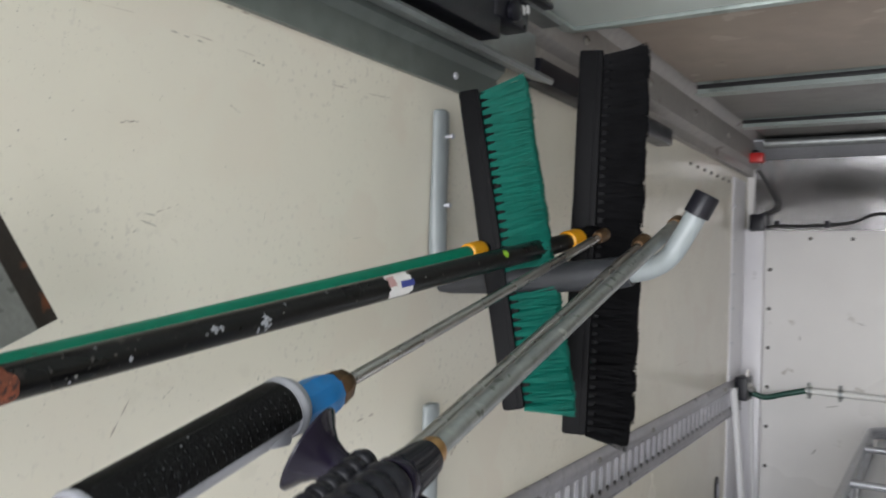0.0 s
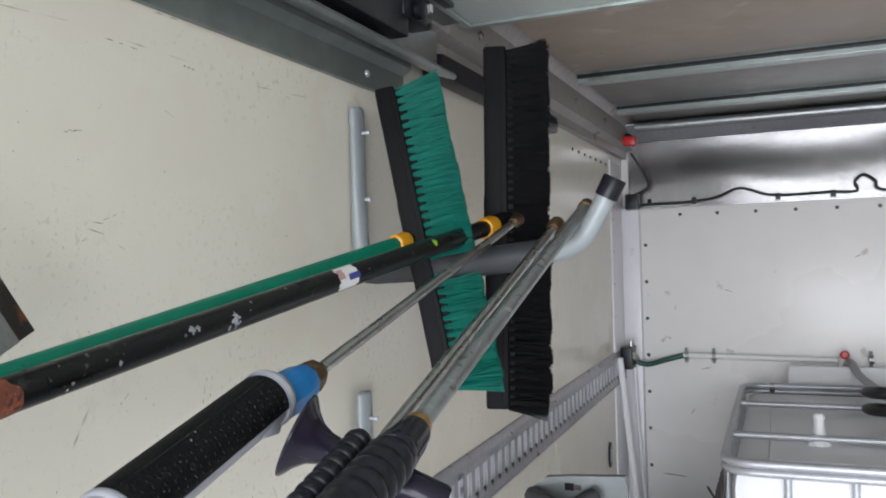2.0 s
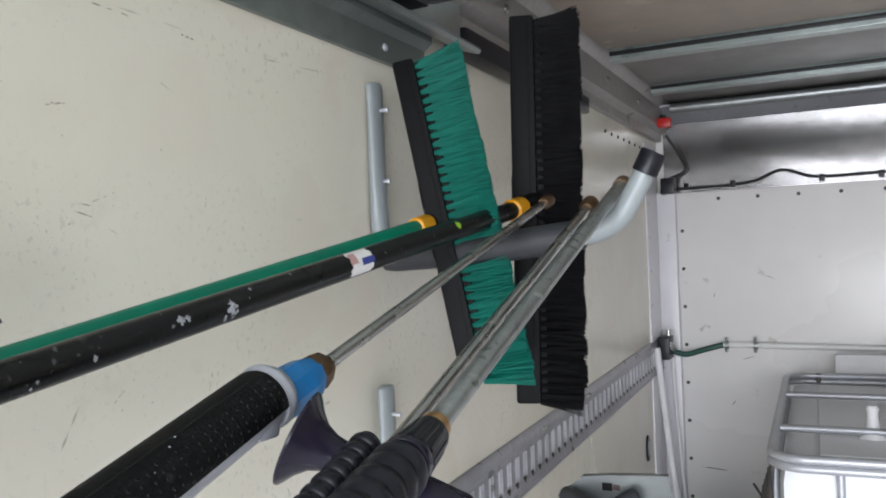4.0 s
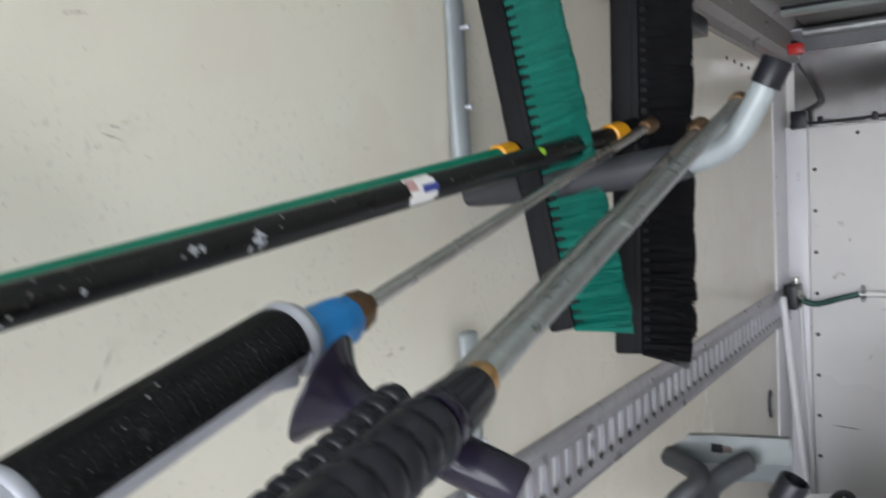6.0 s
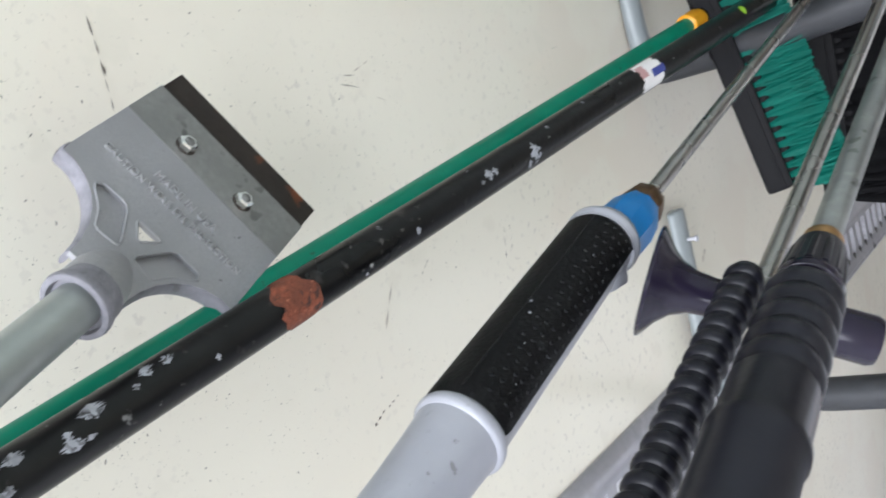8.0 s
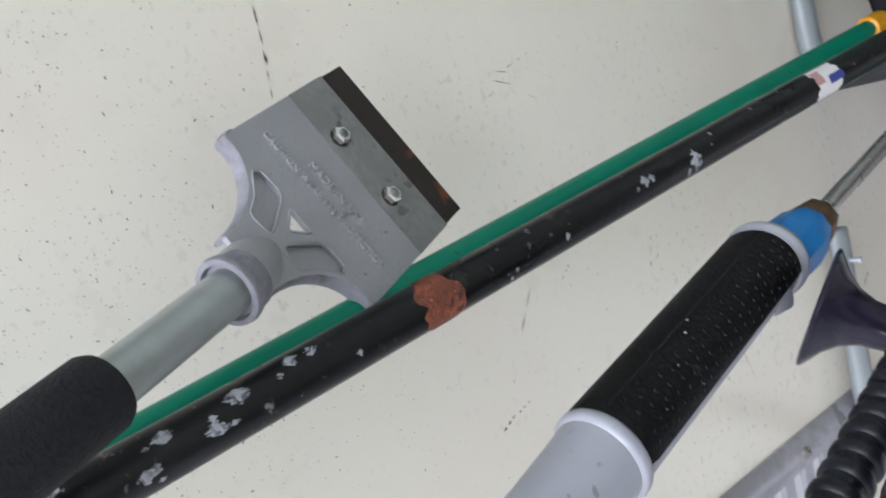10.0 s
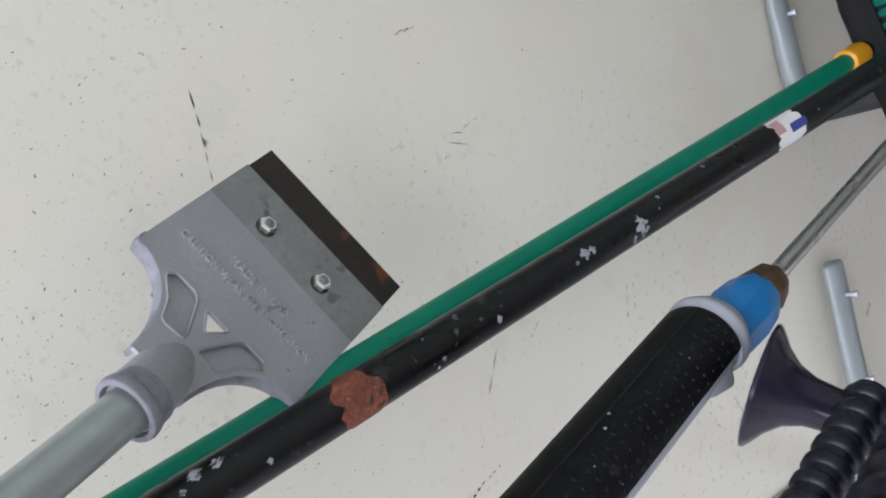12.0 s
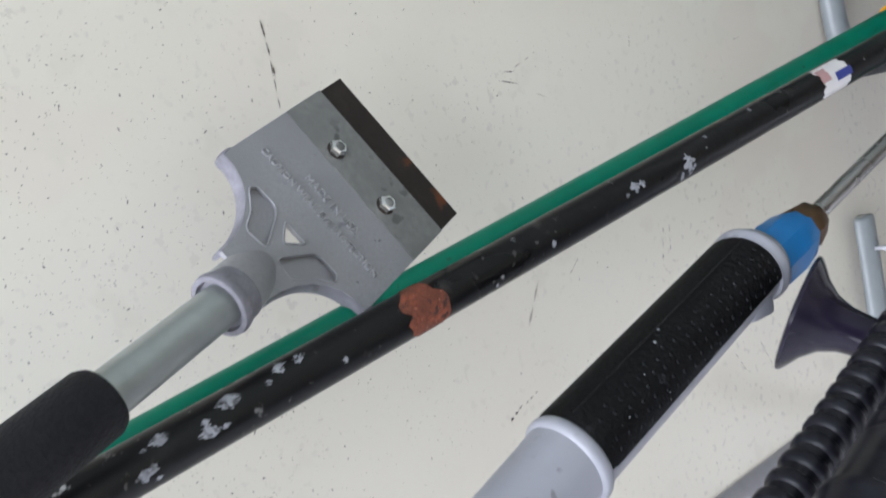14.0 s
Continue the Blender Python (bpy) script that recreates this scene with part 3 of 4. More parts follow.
# ---- scuffs on the cream wall ----
def scuff(y, z, length, width, angle, material=SCUFF, pieces=3):
    """A broken dry scratch: a few thin, ragged flakes on the wall."""
    bm = bmesh.new()
    a = radians(angle)
    d, n = Vector((0, math.cos(a), math.sin(a))), Vector((0, -math.sin(a), math.cos(a)))
    width *= 1.1
    for k in range(pieces):
        s0 = -length / 2 + length * (k + 0.25 * random.random()) / pieces
        l = length / pieces * random.uniform(0.45, 0.9)
        width *= 0.85
        c = Vector((0.0006, y, z)) + d * s0
        up, lo = [], []
        m = 6
        for i in range(m + 1):
            t = i / m
            w = width * math.sin(math.pi * min(max(t, 0.04), 0.96)) * random.uniform(0.4, 1.0)
            up.append(bm.verts.new(c + d * l * t + n * w))
            lo.append(bm.verts.new(c + d * l * t - n * w * 0.6))
        for i in range(m):
            bm.faces.new((lo[i], lo[i + 1], up[i + 1], up[i]))
    return part("scuff", bm, material, wall_left)


for row in ((0.584, 1.815, 0.018, 0.0008, -6, SCUFF, 1), (0.581, 1.806, 0.028, 0.0008, -14, SCUFF, 1), (0.618, 1.789, 0.016, 0.0007, -24, SCUFFTAN, 1), (0.354, 1.862, 0.05, 0.0013, -88),
            (0.353, 1.835, 0.04, 0.0008, -92), (0.513, 1.507, 0.022, 0.002, 30), (0.535, 1.515, 0.02, 0.0012, 20), (0.756, 1.825, 0.012, 0.001, 80),
            (0.94, 1.808, 0.012, 0.001, 5), (0.625, 2.018, 0.05, 0.001, -2), (0.735, 2.014, 0.022, 0.0018, -4), (0.558, 1.911, 0.02, 0.001, 6),
            (0.753, 1.61, 0.045, 0.001, 75), (0.765, 1.612, 0.03, 0.0008, 80), (0.7, 1.95, 0.02, 0.0008, -20), (1.28, 1.47, 0.025, 0.001, 70), (0.62, 1.62, 0.02, 0.0007, 40),
            (2.9, 1.05, 0.02, 0.001, -10), (0.85, 1.44, 0.03, 0.0008, -60), (0.9, 1.435, 0.04, 0.0008, -65)):
    scuff(*row)
for row in ((0.935, 2.020, 0.14, 0.0020, 3), (0.69, 2.022, 0.15, 0.0013, -1), (0.56, 1.60, 0.06, 0.002, 60), (0.98, 1.545, 0.05, 0.005, 8), (0.552, 1.909, 0.02, 0.0022, 12), (0.605, 1.822, 0.03, 0.0015, 20),
            (0.51, 2.022, 0.12, 0.0011, 4), (0.70, 2.069, 0.05, 0.003, 2), (1.23, 1.455, 0.03, 0.008, 40), (0.22, 1.6, 0.05, 0.0015, 50), (2.6, 1.5, 0.2, 0.004, 2), (3.02, 1.43, 0.22, 0.006, 2), (3.1, 1.60, 0.12, 0.005, 80), (2.9, 1.38, 0.1, 0.004, 12), (2.2, 1.9, 0.1, 0.002, 10), (3.14, 1.44, 0.11, 0.011, 84), (3.10, 1.47, 0.08, 0.006, 78)):
    scuff(*row, SCUFFTAN, 2)

def front_scuff(x, z, length, width, angle):
    bm = bmesh.new()
    a = radians(angle)
    d, n = Vector((math.cos(a), 0, math.sin(a))), Vector((-math.sin(a), 0, math.cos(a)))
    c = Vector((x, Y1 - 0.0066, z))
    up, lo = [], []
    for i in range(8):
        t = i / 7
        w = width * math.sin(math.pi * min(max(t, 0.05), 0.95)) * random.uniform(0.4, 1.0)
        up.append(bm.verts.new(c + d * length * (t - 0.5) + n * w))
        lo.append(bm.verts.new(c + d * length * (t - 0.5) - n * w * 0.7))
    for i in range(7):
        bm.faces.new((lo[i], lo[i + 1], up[i + 1], up[i]))
    part("scuff", bm, SCUFF if width < 0.004 else SCUFFTAN, wall_front)


for row in ((0.187, 0.85, 0.10, 0.0035, -4), (0.33, 1.30, 0.05, 0.002, 15), (0.27, 1.12, 0.03, 0.002, 60), (0.42, 1.62, 0.04, 0.0015, -20), (0.21, 1.55, 0.02, 0.002, 80), (0.9, 1.75, 0.03, 0.002, 30)):
    front_scuff(*row)

# many small dirt specks flicked onto the panel, denser towards the door
def wall_specks(n):
    rnd = random.Random(7)
    verts, faces = [], []
    while len(faces) < n:
        y, z = rnd.uniform(-0.3, 1.15), rnd.uniform(1.3, 2.06)
        if rnd.random() < 0.55 and verts:
            y, z = verts[-1][1] + rnd.gauss(0, 0.012), verts[-1][2] + rnd.gauss(0, 0.018)
            if not (1.3 < z < 2.06):
                continue
        if rnd.random() > max(0.06, math.exp(-(y - 0.2) / 0.3)):
            continue
        r = 0.00024 + 0.0005 * rnd.random() ** 7
        stretch, turn, k = rnd.uniform(1.0, 3.2), rnd.uniform(-0.5, 0.5) + (math.pi / 2 if rnd.random() < 0.5 else 0.2), rnd.randint(5, 7)
        base = len(verts)
        for i in range(k):
            a = 2 * math.pi * i / k
            p, q = r * stretch * math.cos(a) * rnd.uniform(0.6, 1.1), r * math.sin(a) * rnd.uniform(0.6, 1.1)
            verts.append((0.0005, y + p * math.cos(turn) - q * math.sin(turn), z + p * math.sin(turn) + q * math.cos(turn)))
        faces.append(tuple(range(base, base + k)))
    me = bpy.data.meshes.new("dirt_speck")
    me.from_pydata(verts, [], faces)
    me.materials.append(SPECKDIRT)
    ob = new("dirt_speck", me)
    ob.parent = wall_left
    return tagged(ob, "small dark dirt specks", kind="stuff")


wall_specks(9000)

# ---- wall hooks ----
def wall_hook():
    h = thing("wall_hook", "grey tubular wall hook with a charcoal foam sleeve", "hook", "wall hooks")
    pts = [(0.0105, 1.137, 2.03), (0.011, 1.137, 2.018), (0.012, 1.137, 1.96), (0.013, 1.135, 1.9), (0.014, 1.134, 1.85), (0.016, 1.133, 1.80), (0.026, 1.131, 1.766), (0.05, 1.13, 1.751), (0.09, 1.13, 1.751)]
    sp = smooth_path(pts, 5)
    rad = []
    for i in range(len(sp)):
        t = i / (len(sp) - 1)
        flat = min(1, max(0, (t - 0.25) / 0.5))
        end = max(0.25, math.sqrt(min(1, t / 0.09)))
        rad.append(((0.0205 - 0.004 * flat) * end, (0.0095 + 0.0060 * flat) * (0.6 + 0.4 * end)))
    mount = part("mount", tube(sp, rad, 20, up=(1, 0, 0)), HOOKGREY, h, "flattened grey steel mount")
    part("screw", lathe((0.012, 1.137, 1.985), (0.04, 1.137, 1.985), [(0, 0.003), (0.020, 0.003), (0.021, 0.0048), (0.024, 0.004)], 10), ALU, mount)
    part("screw", lathe((0.012, 1.135, 1.872), (0.04, 1.135, 1.872), [(0, 0.003), (0.020, 0.003), (0.021, 0.0048), (0.024, 0.004)], 10), ALU, mount)
    arm = [(0.026, 1.13, 1.746), (0.045, 1.13, 1.748), (0.18, 1.13, 1.757), (0.33, 1.13, 1.772), (0.345, 1.13, 1.774)]
    part("foam_sleeve", tube(arm, [0.015, 0.0185, 0.0225, 0.0225, 0.02], 24), CHARCOAL, h, "charcoal foam sleeve")
    end = smooth_path([(0.32, 1.13, 1.771), (0.366, 1.13, 1.777), (0.397, 1.13, 1.795), (0.419, 1.13, 1.828), (0.436, 1.13, 1.86)], 6)
    upturn = part("upturned_end", tube(end, 0.0148, 24), HOOKGREY, h)
    part("end_cap", lathe((0.433, 1.13, 1.853), (0.455, 1.13, 1.895), [(0, 0.0165), (0.001, 0.0178), (0.03, 0.0178), (0.032, 0.0165), (0.032, 0.0138), (0.022, 0.013)], 24), BLACKPLA, upturn, "black plastic end cap")
    return h


hook = wall_hook()
copy_thing(hook, pose(0.012, -0.017, -0.477))


# ---- push brooms ----
def broom(name, label, top, bottom, bdir, width, thick, blen, bmat, tufts, rows, handle, tip, r, pmat, plabel, ferrule, stagger=False, boss=0.002, fray=1.0):
    """A broom hung by its handle: block from top to bottom, bristles along bdir."""
    br = thing(name, label, "broom", "brooms on the hook")
    a, b = Vector(top), Vector(bottom)
    ax = (b - a).normalized()
    L = (b - a).length
    bd = Vector(bdir)
    bd = (bd - ax * bd.dot(ax)).normalized()
    sd = ax.cross(bd).normalized()
    m = Matrix((ax, sd, bd)).transposed().to_4x4()
    m.translation = a
    bm = boxm((0, -width / 2, 0), (L, width / 2, thick), 0.006, m)
    box(bm, (L * 0.5 - 0.06, -width * 0.3, -boss), (L * 0.5 + 0.06, width * 0.3, 0.004), 0.005, m)
    part("block", bm, BRUSHBLK, br, "black plastic broom block")
    part("block_ridge", boxm((0.004, -width / 2 - 0.0012, thick * 0.72), (L - 0.004, width / 2 + 0.0012, thick * 0.98), 0.001, m), BRUSHBLK, br)
    # black slab among the tufts stands in for shade in their gaps
    part("tuft_gap_shade", boxm((0.006, -width * 0.36, thick - 0.001), (L - 0.006, width * 0.36, thick + blen * 0.17), 0.004, m), BRUSHBLK, br)
    verts, faces = [], []
    wave = [random.uniform(-1, 1) for _ in range(tufts + 2)]
    for i in range(tufts):
        for j in range(rows):
            u = L * (i + (0.95 if stagger and j % 2 else 0.5)) / tufts + random.uniform(-0.0008, 0.0008)
            v = width * 0.8 * ((j + 0.5) / rows - 0.5)
            lean_u = 0.035 * wave[i] + random.uniform(-0.03, 0.03) + 0.055 * (2 * u / L - 1) ** 3
            lean_v = 0.55 * (v / width)
            tuft_len = blen * (1 + (0.035 * wave[i + 1] + random.uniform(-0.02, 0.02)) * fray)
            for _ in range(54):
                an, rr = random.uniform(0, 6.283), math.sqrt(random.random())
                pu, pv = u + 0.0029 * rr * math.cos(an), v + 0.0030 * rr * math.sin(an)
                du = lean_u + 0.15 * rr * math.cos(an) + random.gauss(0, 0.022)
                dv = lean_v + 0.15 * rr * math.sin(an) + random.gauss(0, 0.022)
                curl_u, curl_v = random.gauss(0, 0.05) * fray, random.gauss(0, 0.05) * fray
                ln = tuft_len * random.uniform(0.955, 1.02)
                base = len(verts)
                w = 0.0009
                for h, ww in ((0.0, w), (ln * 0.55, w), (ln, w * 0.75)):
                    f = max(0.0, h / ln - 0.5)
                    cu, cv = pu + (du + curl_u * f) * h, pv + (dv + curl_v * f) * h
                    for q in range(3):
                        verts.append(m @ Vector((cu + ww * math.cos(q * 2.094), cv + ww * math.sin(q * 2.094), thick + h - 0.002)))
                for s in (0, 3):
                    for q in range(3):
                        faces.append((base + s + q, base + s + (q + 1) % 3, base + s + 3 + (q + 1) % 3, base + s + 3 + q))
    me = bpy.data.meshes.new("bristles")
    me.from_pydata(verts, [], faces)
    me.materials.append(bmat)
    ob = new("bristles", me)
    ob.parent = br
    tagged(ob, "stiff bristles in rows of tufts", kind="stuff")
    h0, h1 = Vector(handle), Vector(tip)
    d = (h0 - h1).normalized()
    part("handle", tube([h1 - d * 0.0, h1 + d * 0.3, h1 + d * 0.7, h0], r, 24), pmat, br, plabel)
    f0 = h1 + d * ferrule
    part("ferrule", lathe(f0, f0 - d, [(0, r + 0.0006), (0.002, r + 0.0035), (0.034, r + 0.0045), (0.04, r + 0.0035)], 24), YELLOW, br, "yellow plastic ferrule")
    part("socket", lathe(f0 - d * 0.036, f0 - d, [(0, r + 0.002), (0.03, r + 0.003), (ferrule + 0.02, r + 0.006)], 24), BRUSHBLK, br, "black plastic socket")
    return br, h0, h1, d


def along(base, d, y):
    return base + d * ((y - base.y) / d.y)


green, g0, g1, gd = broom("green_broom", "green-bristled push broom with a green pole hung on the hook", (0.058, 1.12, 2.045), (0.157, 1.12, 1.558), (0.93, 0.36, 0.12),
                          0.058, 0.033, 0.074, GREENBR, 36, 6, (0.142, -0.45, 1.551), (0.121, 1.10, 1.8005), 0.0108, GREENPOLE, "green coated metal pole", 0.05, True)
black, k0, k1, kd = broom("black_broom", "black-bristled push broom with a chipped black pole hung on the hook", (0.174, 1.325, 2.15), (0.163, 1.325, 1.498), (0.95, 0.3, 0.0),
                          0.062, 0.041, 0.074, BLACKBR, 44, 6, (0.1396, -0.45, 1.5467), (0.2085, 1.295, 1.8307), 0.014, BLACKPOLE, "black painted pole with paint chips", 0.08, True, 0.002, 1.6)


def patch_on(pole, p0, d, y, r, length, arc0, arc1, material, name, label="", ragged=0.2, lift=0.0006):
    """A thin ragged sleeve round a pole, from angle arc0 to arc1 (0 faces the middle of the van)."""
    bm = bmesh.new()
    c = along(p0, d, y)
    dd = Vector(d)
    side = Vector((1, 0, 0))
    side = (side - dd * side.dot(dd)).normalized()
    up = dd.cross(side)
    if up.z < 0:
        up = -up
    n, m = 14, 6
    grid = []
    for i in range(n + 1):
        a = radians(arc0 + (arc1 - arc0) * i / n)
        l0 = length * (0.5 - ragged * random.random() * 0.5)
        l1 = length * (0.5 - ragged * random.random() * 0.5)
        if ragged > 0.3:
            e = math.sin(math.pi * (i + 0.3) / (n + 0.6))
            l0, l1 = l0 * e, l1 * e
        grid.append([bm.verts.new(c + dd * (-l0 + (l0 + l1) * j / m) + (side * math.cos(a) + up * math.sin(a)) * (r + lift)) for j in range(m + 1)])
    for a, b in zip(grid, grid[1:]):
        for j in range(m):
            bm.faces.new((a[j], a[j + 1], b[j + 1], b[j]))
    return part(name, bm, material, pole, label)


patch_on(black, k0, kd, 0.328, 0.014, 0.036, -110, 130, RUST, "rust_patch", "rust-brown patch on the pole", 0.42)
sticker = patch_on(black, k0, kd, 0.774, 0.014, 0.047, -48, 78, STICKER, "sticker", "torn white sticker", 0.25)
patch_on(sticker, k0, kd, 0.786, 0.014, 0.026, -5, 25, STICKBLUE, "sticker_bar", "", 0.1, 0.0010)
patch_on(sticker, k0, kd, 0.760, 0.014, 0.016, 10, 60, STICKRED, "sticker_bar", "", 0.3, 0.0010)
patch_on(black, k0, kd, 1.01, 0.014, 0.016, 10, 60, LIME, "lime_spot", "lime green spot", 0.35)
for y, ln, a0, a1 in ((0.571, 0.019, -40, 55), (0.513, 0.014, 0, 45), (0.50, 0.006, 60, 80), (0.236, 0.016, 40, 85), (0.205, 0.022, 25, 70), (0.190, 0.020, -5, 30), (0.168, 0.016, 30, 60), (0.155, 0.016, -20, 15), 
                      (0.60, 0.006, 40, 60), (0.43, 0.008, -20, 10), (0.405, 0.007, 45, 70), (0.27, 0.007, -10, 10), (0.66, 0.006, 50, 70), (0.25, 0.006, 50, 66), (0.38, 0.005, -40, -25)):
    for k in range(3 if ln > 0.01 else 1):
        o = random.uniform(-0.7, 0.7) * ln if k else 0.0
        b = a0 + random.uniform(-12, 12) * (k > 0)
        patch_on(black, k0, kd, y + o, 0.014, ln * (0.8 - 0.22 * k), b, b + (a1 - a0) * (0.8 - 0.25 * k), WHITEPAINT, "paint_chip", "", 0.85, 0.0006 + 0.0002 * k)

# ---- scraper leaning between the poles ----
A, B, C, D = Vector((0.0733, 0.3661, 1.8241)), Vector((0.1082, 0.4146, 1.7147)), Vector((0.1132, 0.2526, 1.7859)), Vector((0.148, 0.3018, 1.6763))
mid = (A + B + C + D) / 4
ex = ((B - A) + (D - C)).normalized()                    # along the blade
ey = ((A - C) + (B - D))
ey = (ey - ex * ey.dot(ex)).normalized()                 # towards the blade
ez = ex.cross(ey)
if ez.x < 0:
    ex, ez = -ex, -ez
S = Matrix((ex, ey, ez)).transposed().to_4x4()
S.translation = mid
scraper = thing("floor_scraper", "long-handled cast aluminium floor scraper with a rusty blade", "scraper")
HW = 0.0635
curve = [(-HW, -0.050), (-0.0625, -0.0575), (-0.0545, -0.0575), (-0.0445, -0.0605), (-0.036, -0.066), (-0.029, -0.0735), (-0.0235, -0.083), (-0.020, -0.094), (-0.0185, -0.105)]
outline = [(-HW, 0.041)] + curve + [(-x, y) for x, y in reversed(curve)] + [(HW, 0.041)]


def rounded(pts, times=2, c=0.13):
    """Corner-cut a closed outline."""
    for _ in range(times):
        out = []
        for p, q in zip(pts, pts[1:] + pts[:1]):
            out += [(p[0] * (1 - c) + q[0] * c, p[1] * (1 - c) + q[1] * c), (p[0] * c + q[0] * (1 - c), p[1] * c + q[1] * (1 - c))]
        pts = out
    return pts


pocket_r = rounded([(0.0035, -0.0805), (0.0175, -0.0545), (0.0355, -0.0545), (0.0385, -0.060), (0.0265, -0.0705), (0.0200, -0.0825)])
pocket_l = [(-x, y) for x, y in pocket_r]
window = rounded([(-0.0085, -0.0565), (0.0085, -0.0565), (0.0080, -0.0590), (0.0, -0.0695), (-0.0080, -0.0590)])
bm = bmesh.new()
edges = []
for ring in (outline, pocket_l, pocket_r, window):
    vs = [bm.verts.new(S @ Vector((u, v, 0.0))) for u, v in ring]
    edges += [bm.edges.new((a, b)) for a, b in zip(vs, vs[1:] + vs[:1])]
bmesh.ops.triangle_fill(bm, edges=edges, use_beauty=True)
ex_out = bmesh.ops.extrude_face_region(bm, geom=bm.faces[:])
bmesh.ops.translate(bm, vec=-ez * 0.004, verts=[v for v in ex_out["geom"] if isinstance(v, bmesh.types.BMVert)])
plate_part = part("plate", bm, CAST, scraper, "cast aluminium plate with recessed webs")
for ring in (pocket_l, pocket_r):
    part("pocket_floor", prism(rounded([(u * 1.0, v) for u, v in ring], 0), -0.0046, -0.0034, S), CAST, plate_part)
for ring in (pocket_l, pocket_r, window):
    path = [S @ Vector((u, v, 0.0)) for u, v in ring + ring[:1]]
    part("raised_rim", tube(path, 0.0008, 8, caps=False), CAST, plate_part, "thin raised rim")
for sgn in (-1, 1):
    path = [S @ Vector((sgn * -u, v, -0.0062)) for u, v in curve]
    part("side_rim", tube(smooth_path(path, 3), [(0.0018, 0.0062)] * (len(path) * 3 - 2), 12, up=tuple(ez)), CASTRIM, plate_part, "pale cast edge")
part("wear_band", prism([(-HW, 0.004), (HW, 0.002), (HW, 0.0412), (-HW, 0.0412)], 0.0001, 0.0007, S), WORNALU, plate_part, "ground dark grey band")
part("blade", prism([(-HW, -0.03), (HW, -0.03), (HW, 0.0705), (-HW, 0.0705)], -0.0066, -0.0042, S), BLADE, scraper, "dark rusty steel blade")
for u in (-0.0245, 0.0240):
    c = Vector((u, 0.0150, 0.0))
    part("washer", lathe(S @ c, S @ (c + Vector((0, 0, 1))), [(0, 0.0068), (0.0009, 0.0068), (0.0012, 0.0064)], 24), BLADE, plate_part, "dark washer")
    part("nut", lathe(S @ (c + Vector((0, 0, 0.001))), S @ (c + Vector((0, 0, 1))), [(0, 0.0062), (0.0042, 0.0062), (0.0052, 0.0050)], 6), BRIGHT, plate_part, "bright hex nut")
    part("bolt_end", lathe(S @ (c + Vector((0, 0, 0.005))), S @ (c + Vector((0, 0, 1))), [(0, 0.0033), (0.0016, 0.0033), (0.0021, 0.0026)], 12), WORNALU, plate_part)


def words(text, size, u, v, parent):
    cu = bpy.data.curves.new("embossed_lettering", "FONT")
    cu.body, cu.size, cu.extrude, cu.align_x, cu.align_y = text, size, 0.0009, "CENTER", "CENTER"
    tmp = bpy.data.objects.new("tmp", cu)
    scene.collection.objects.link(tmp)
    dg = bpy.context.evaluated_depsgraph_get()
    me = bpy.data.meshes.new_from_object(tmp.evaluated_get(dg))
    bpy.data.objects.remove(tmp)
    me.materials.clear()
    me.materials.append(CASTHI)
    ob = new("embossed_lettering", me)
    ob.parent = parent
    ob.matrix_local = S @ pose(u, v, 0.0004)
    return ob


words("MADE IN USA", 0.0079, 0.001, -0.0205, plate_part)
words("CAUTION WEAR EYE PROTECTION", 0.0066, 0.0, -0.0325, plate_part)
# socket and handle
HD = Vector((0.36, -0.90, -0.255)).normalized()
s0 = S @ Vector((0, -0.071, -0.0155))
collar = Vector((0.168, 0.2145, 1.7105))
part("socket", lathe(s0, collar, [(0, 0.002), (0.008, 0.0060), (0.018, 0.0102), (0.029, 0.0140), (0.040, 0.0163), ((collar - s0).length - 0.012, 0.0168), ((collar - s0).length - 0.008, 0.0165)], 28), CAST, scraper, "cast aluminium socket")
part("collar", lathe(collar - HD * 0.013, collar + HD, [(0, 0.0160), (0.0085, 0.0168), (0.0095, 0.0180), (0.0125, 0.0186), (0.0150, 0.0180), (0.0156, 0.0168), (0.0154, 0.0150), (0.0120, 0.0142), (0.0120, 0.0121)], 32), CASTRIM, scraper, "turned collar ring")
part("handle", tube([collar - HD * 0.01, collar + HD * 0.3, collar + HD * 0.7, collar + HD * 0.85], 0.0120, 28), ZINC, scraper, "zinc-plated tube handle")
g = collar + HD * 0.080
part("grip", lathe(g, g + HD, [(0, 0.0124), (0.0005, 0.0160), (0.004, 0.0176), (0.14, 0.0176), (0.144, 0.0160), (0.1445, 0.0124)], 32), FOAM, scraper, "black foam grip")

# ---- lance with blue coupling ----
lance = thing("spray_lance", "pressure washer lance with blue coupling and black dimpled grip", "spray lance", "spray lances")
n0, n1 = Vector((0.255, 0.607, 1.656)), Vector((0.262, 1.240, 1.834))
ld = (n1 - n0).normalized()
part("tube", tube([n0, lerp(n0, n1, 0.5), n1 - ld * 0.03], 0.0065, 20), CHROME, lance, "dull chrome tube")
part("nozzle", lathe(n1 - ld * 0.035, n1, [(0, 0.0085), (0.012, 0.0105), (0.03, 0.0105), (0.036, 0.006)], 16), BRASS, lance, "brass nozzle")
part("brass_nut", lathe(n0 - ld * 0.012, n1, [(0, 0.0165), (0.004, 0.0175), (0.018, 0.0145), (0.026, 0.0085)], 8), BRASS, lance, "tarnished brass nut")
bl0 = n0 - ld * 0.062
part("coupling", lathe(bl0, n1, [(-0.012, 0.0175), (0.004, 0.0208), (0.025, 0.0218), (0.042, 0.0198), (0.054, 0.0155)], 9), BLUE, lance, "blue plastic coupling")
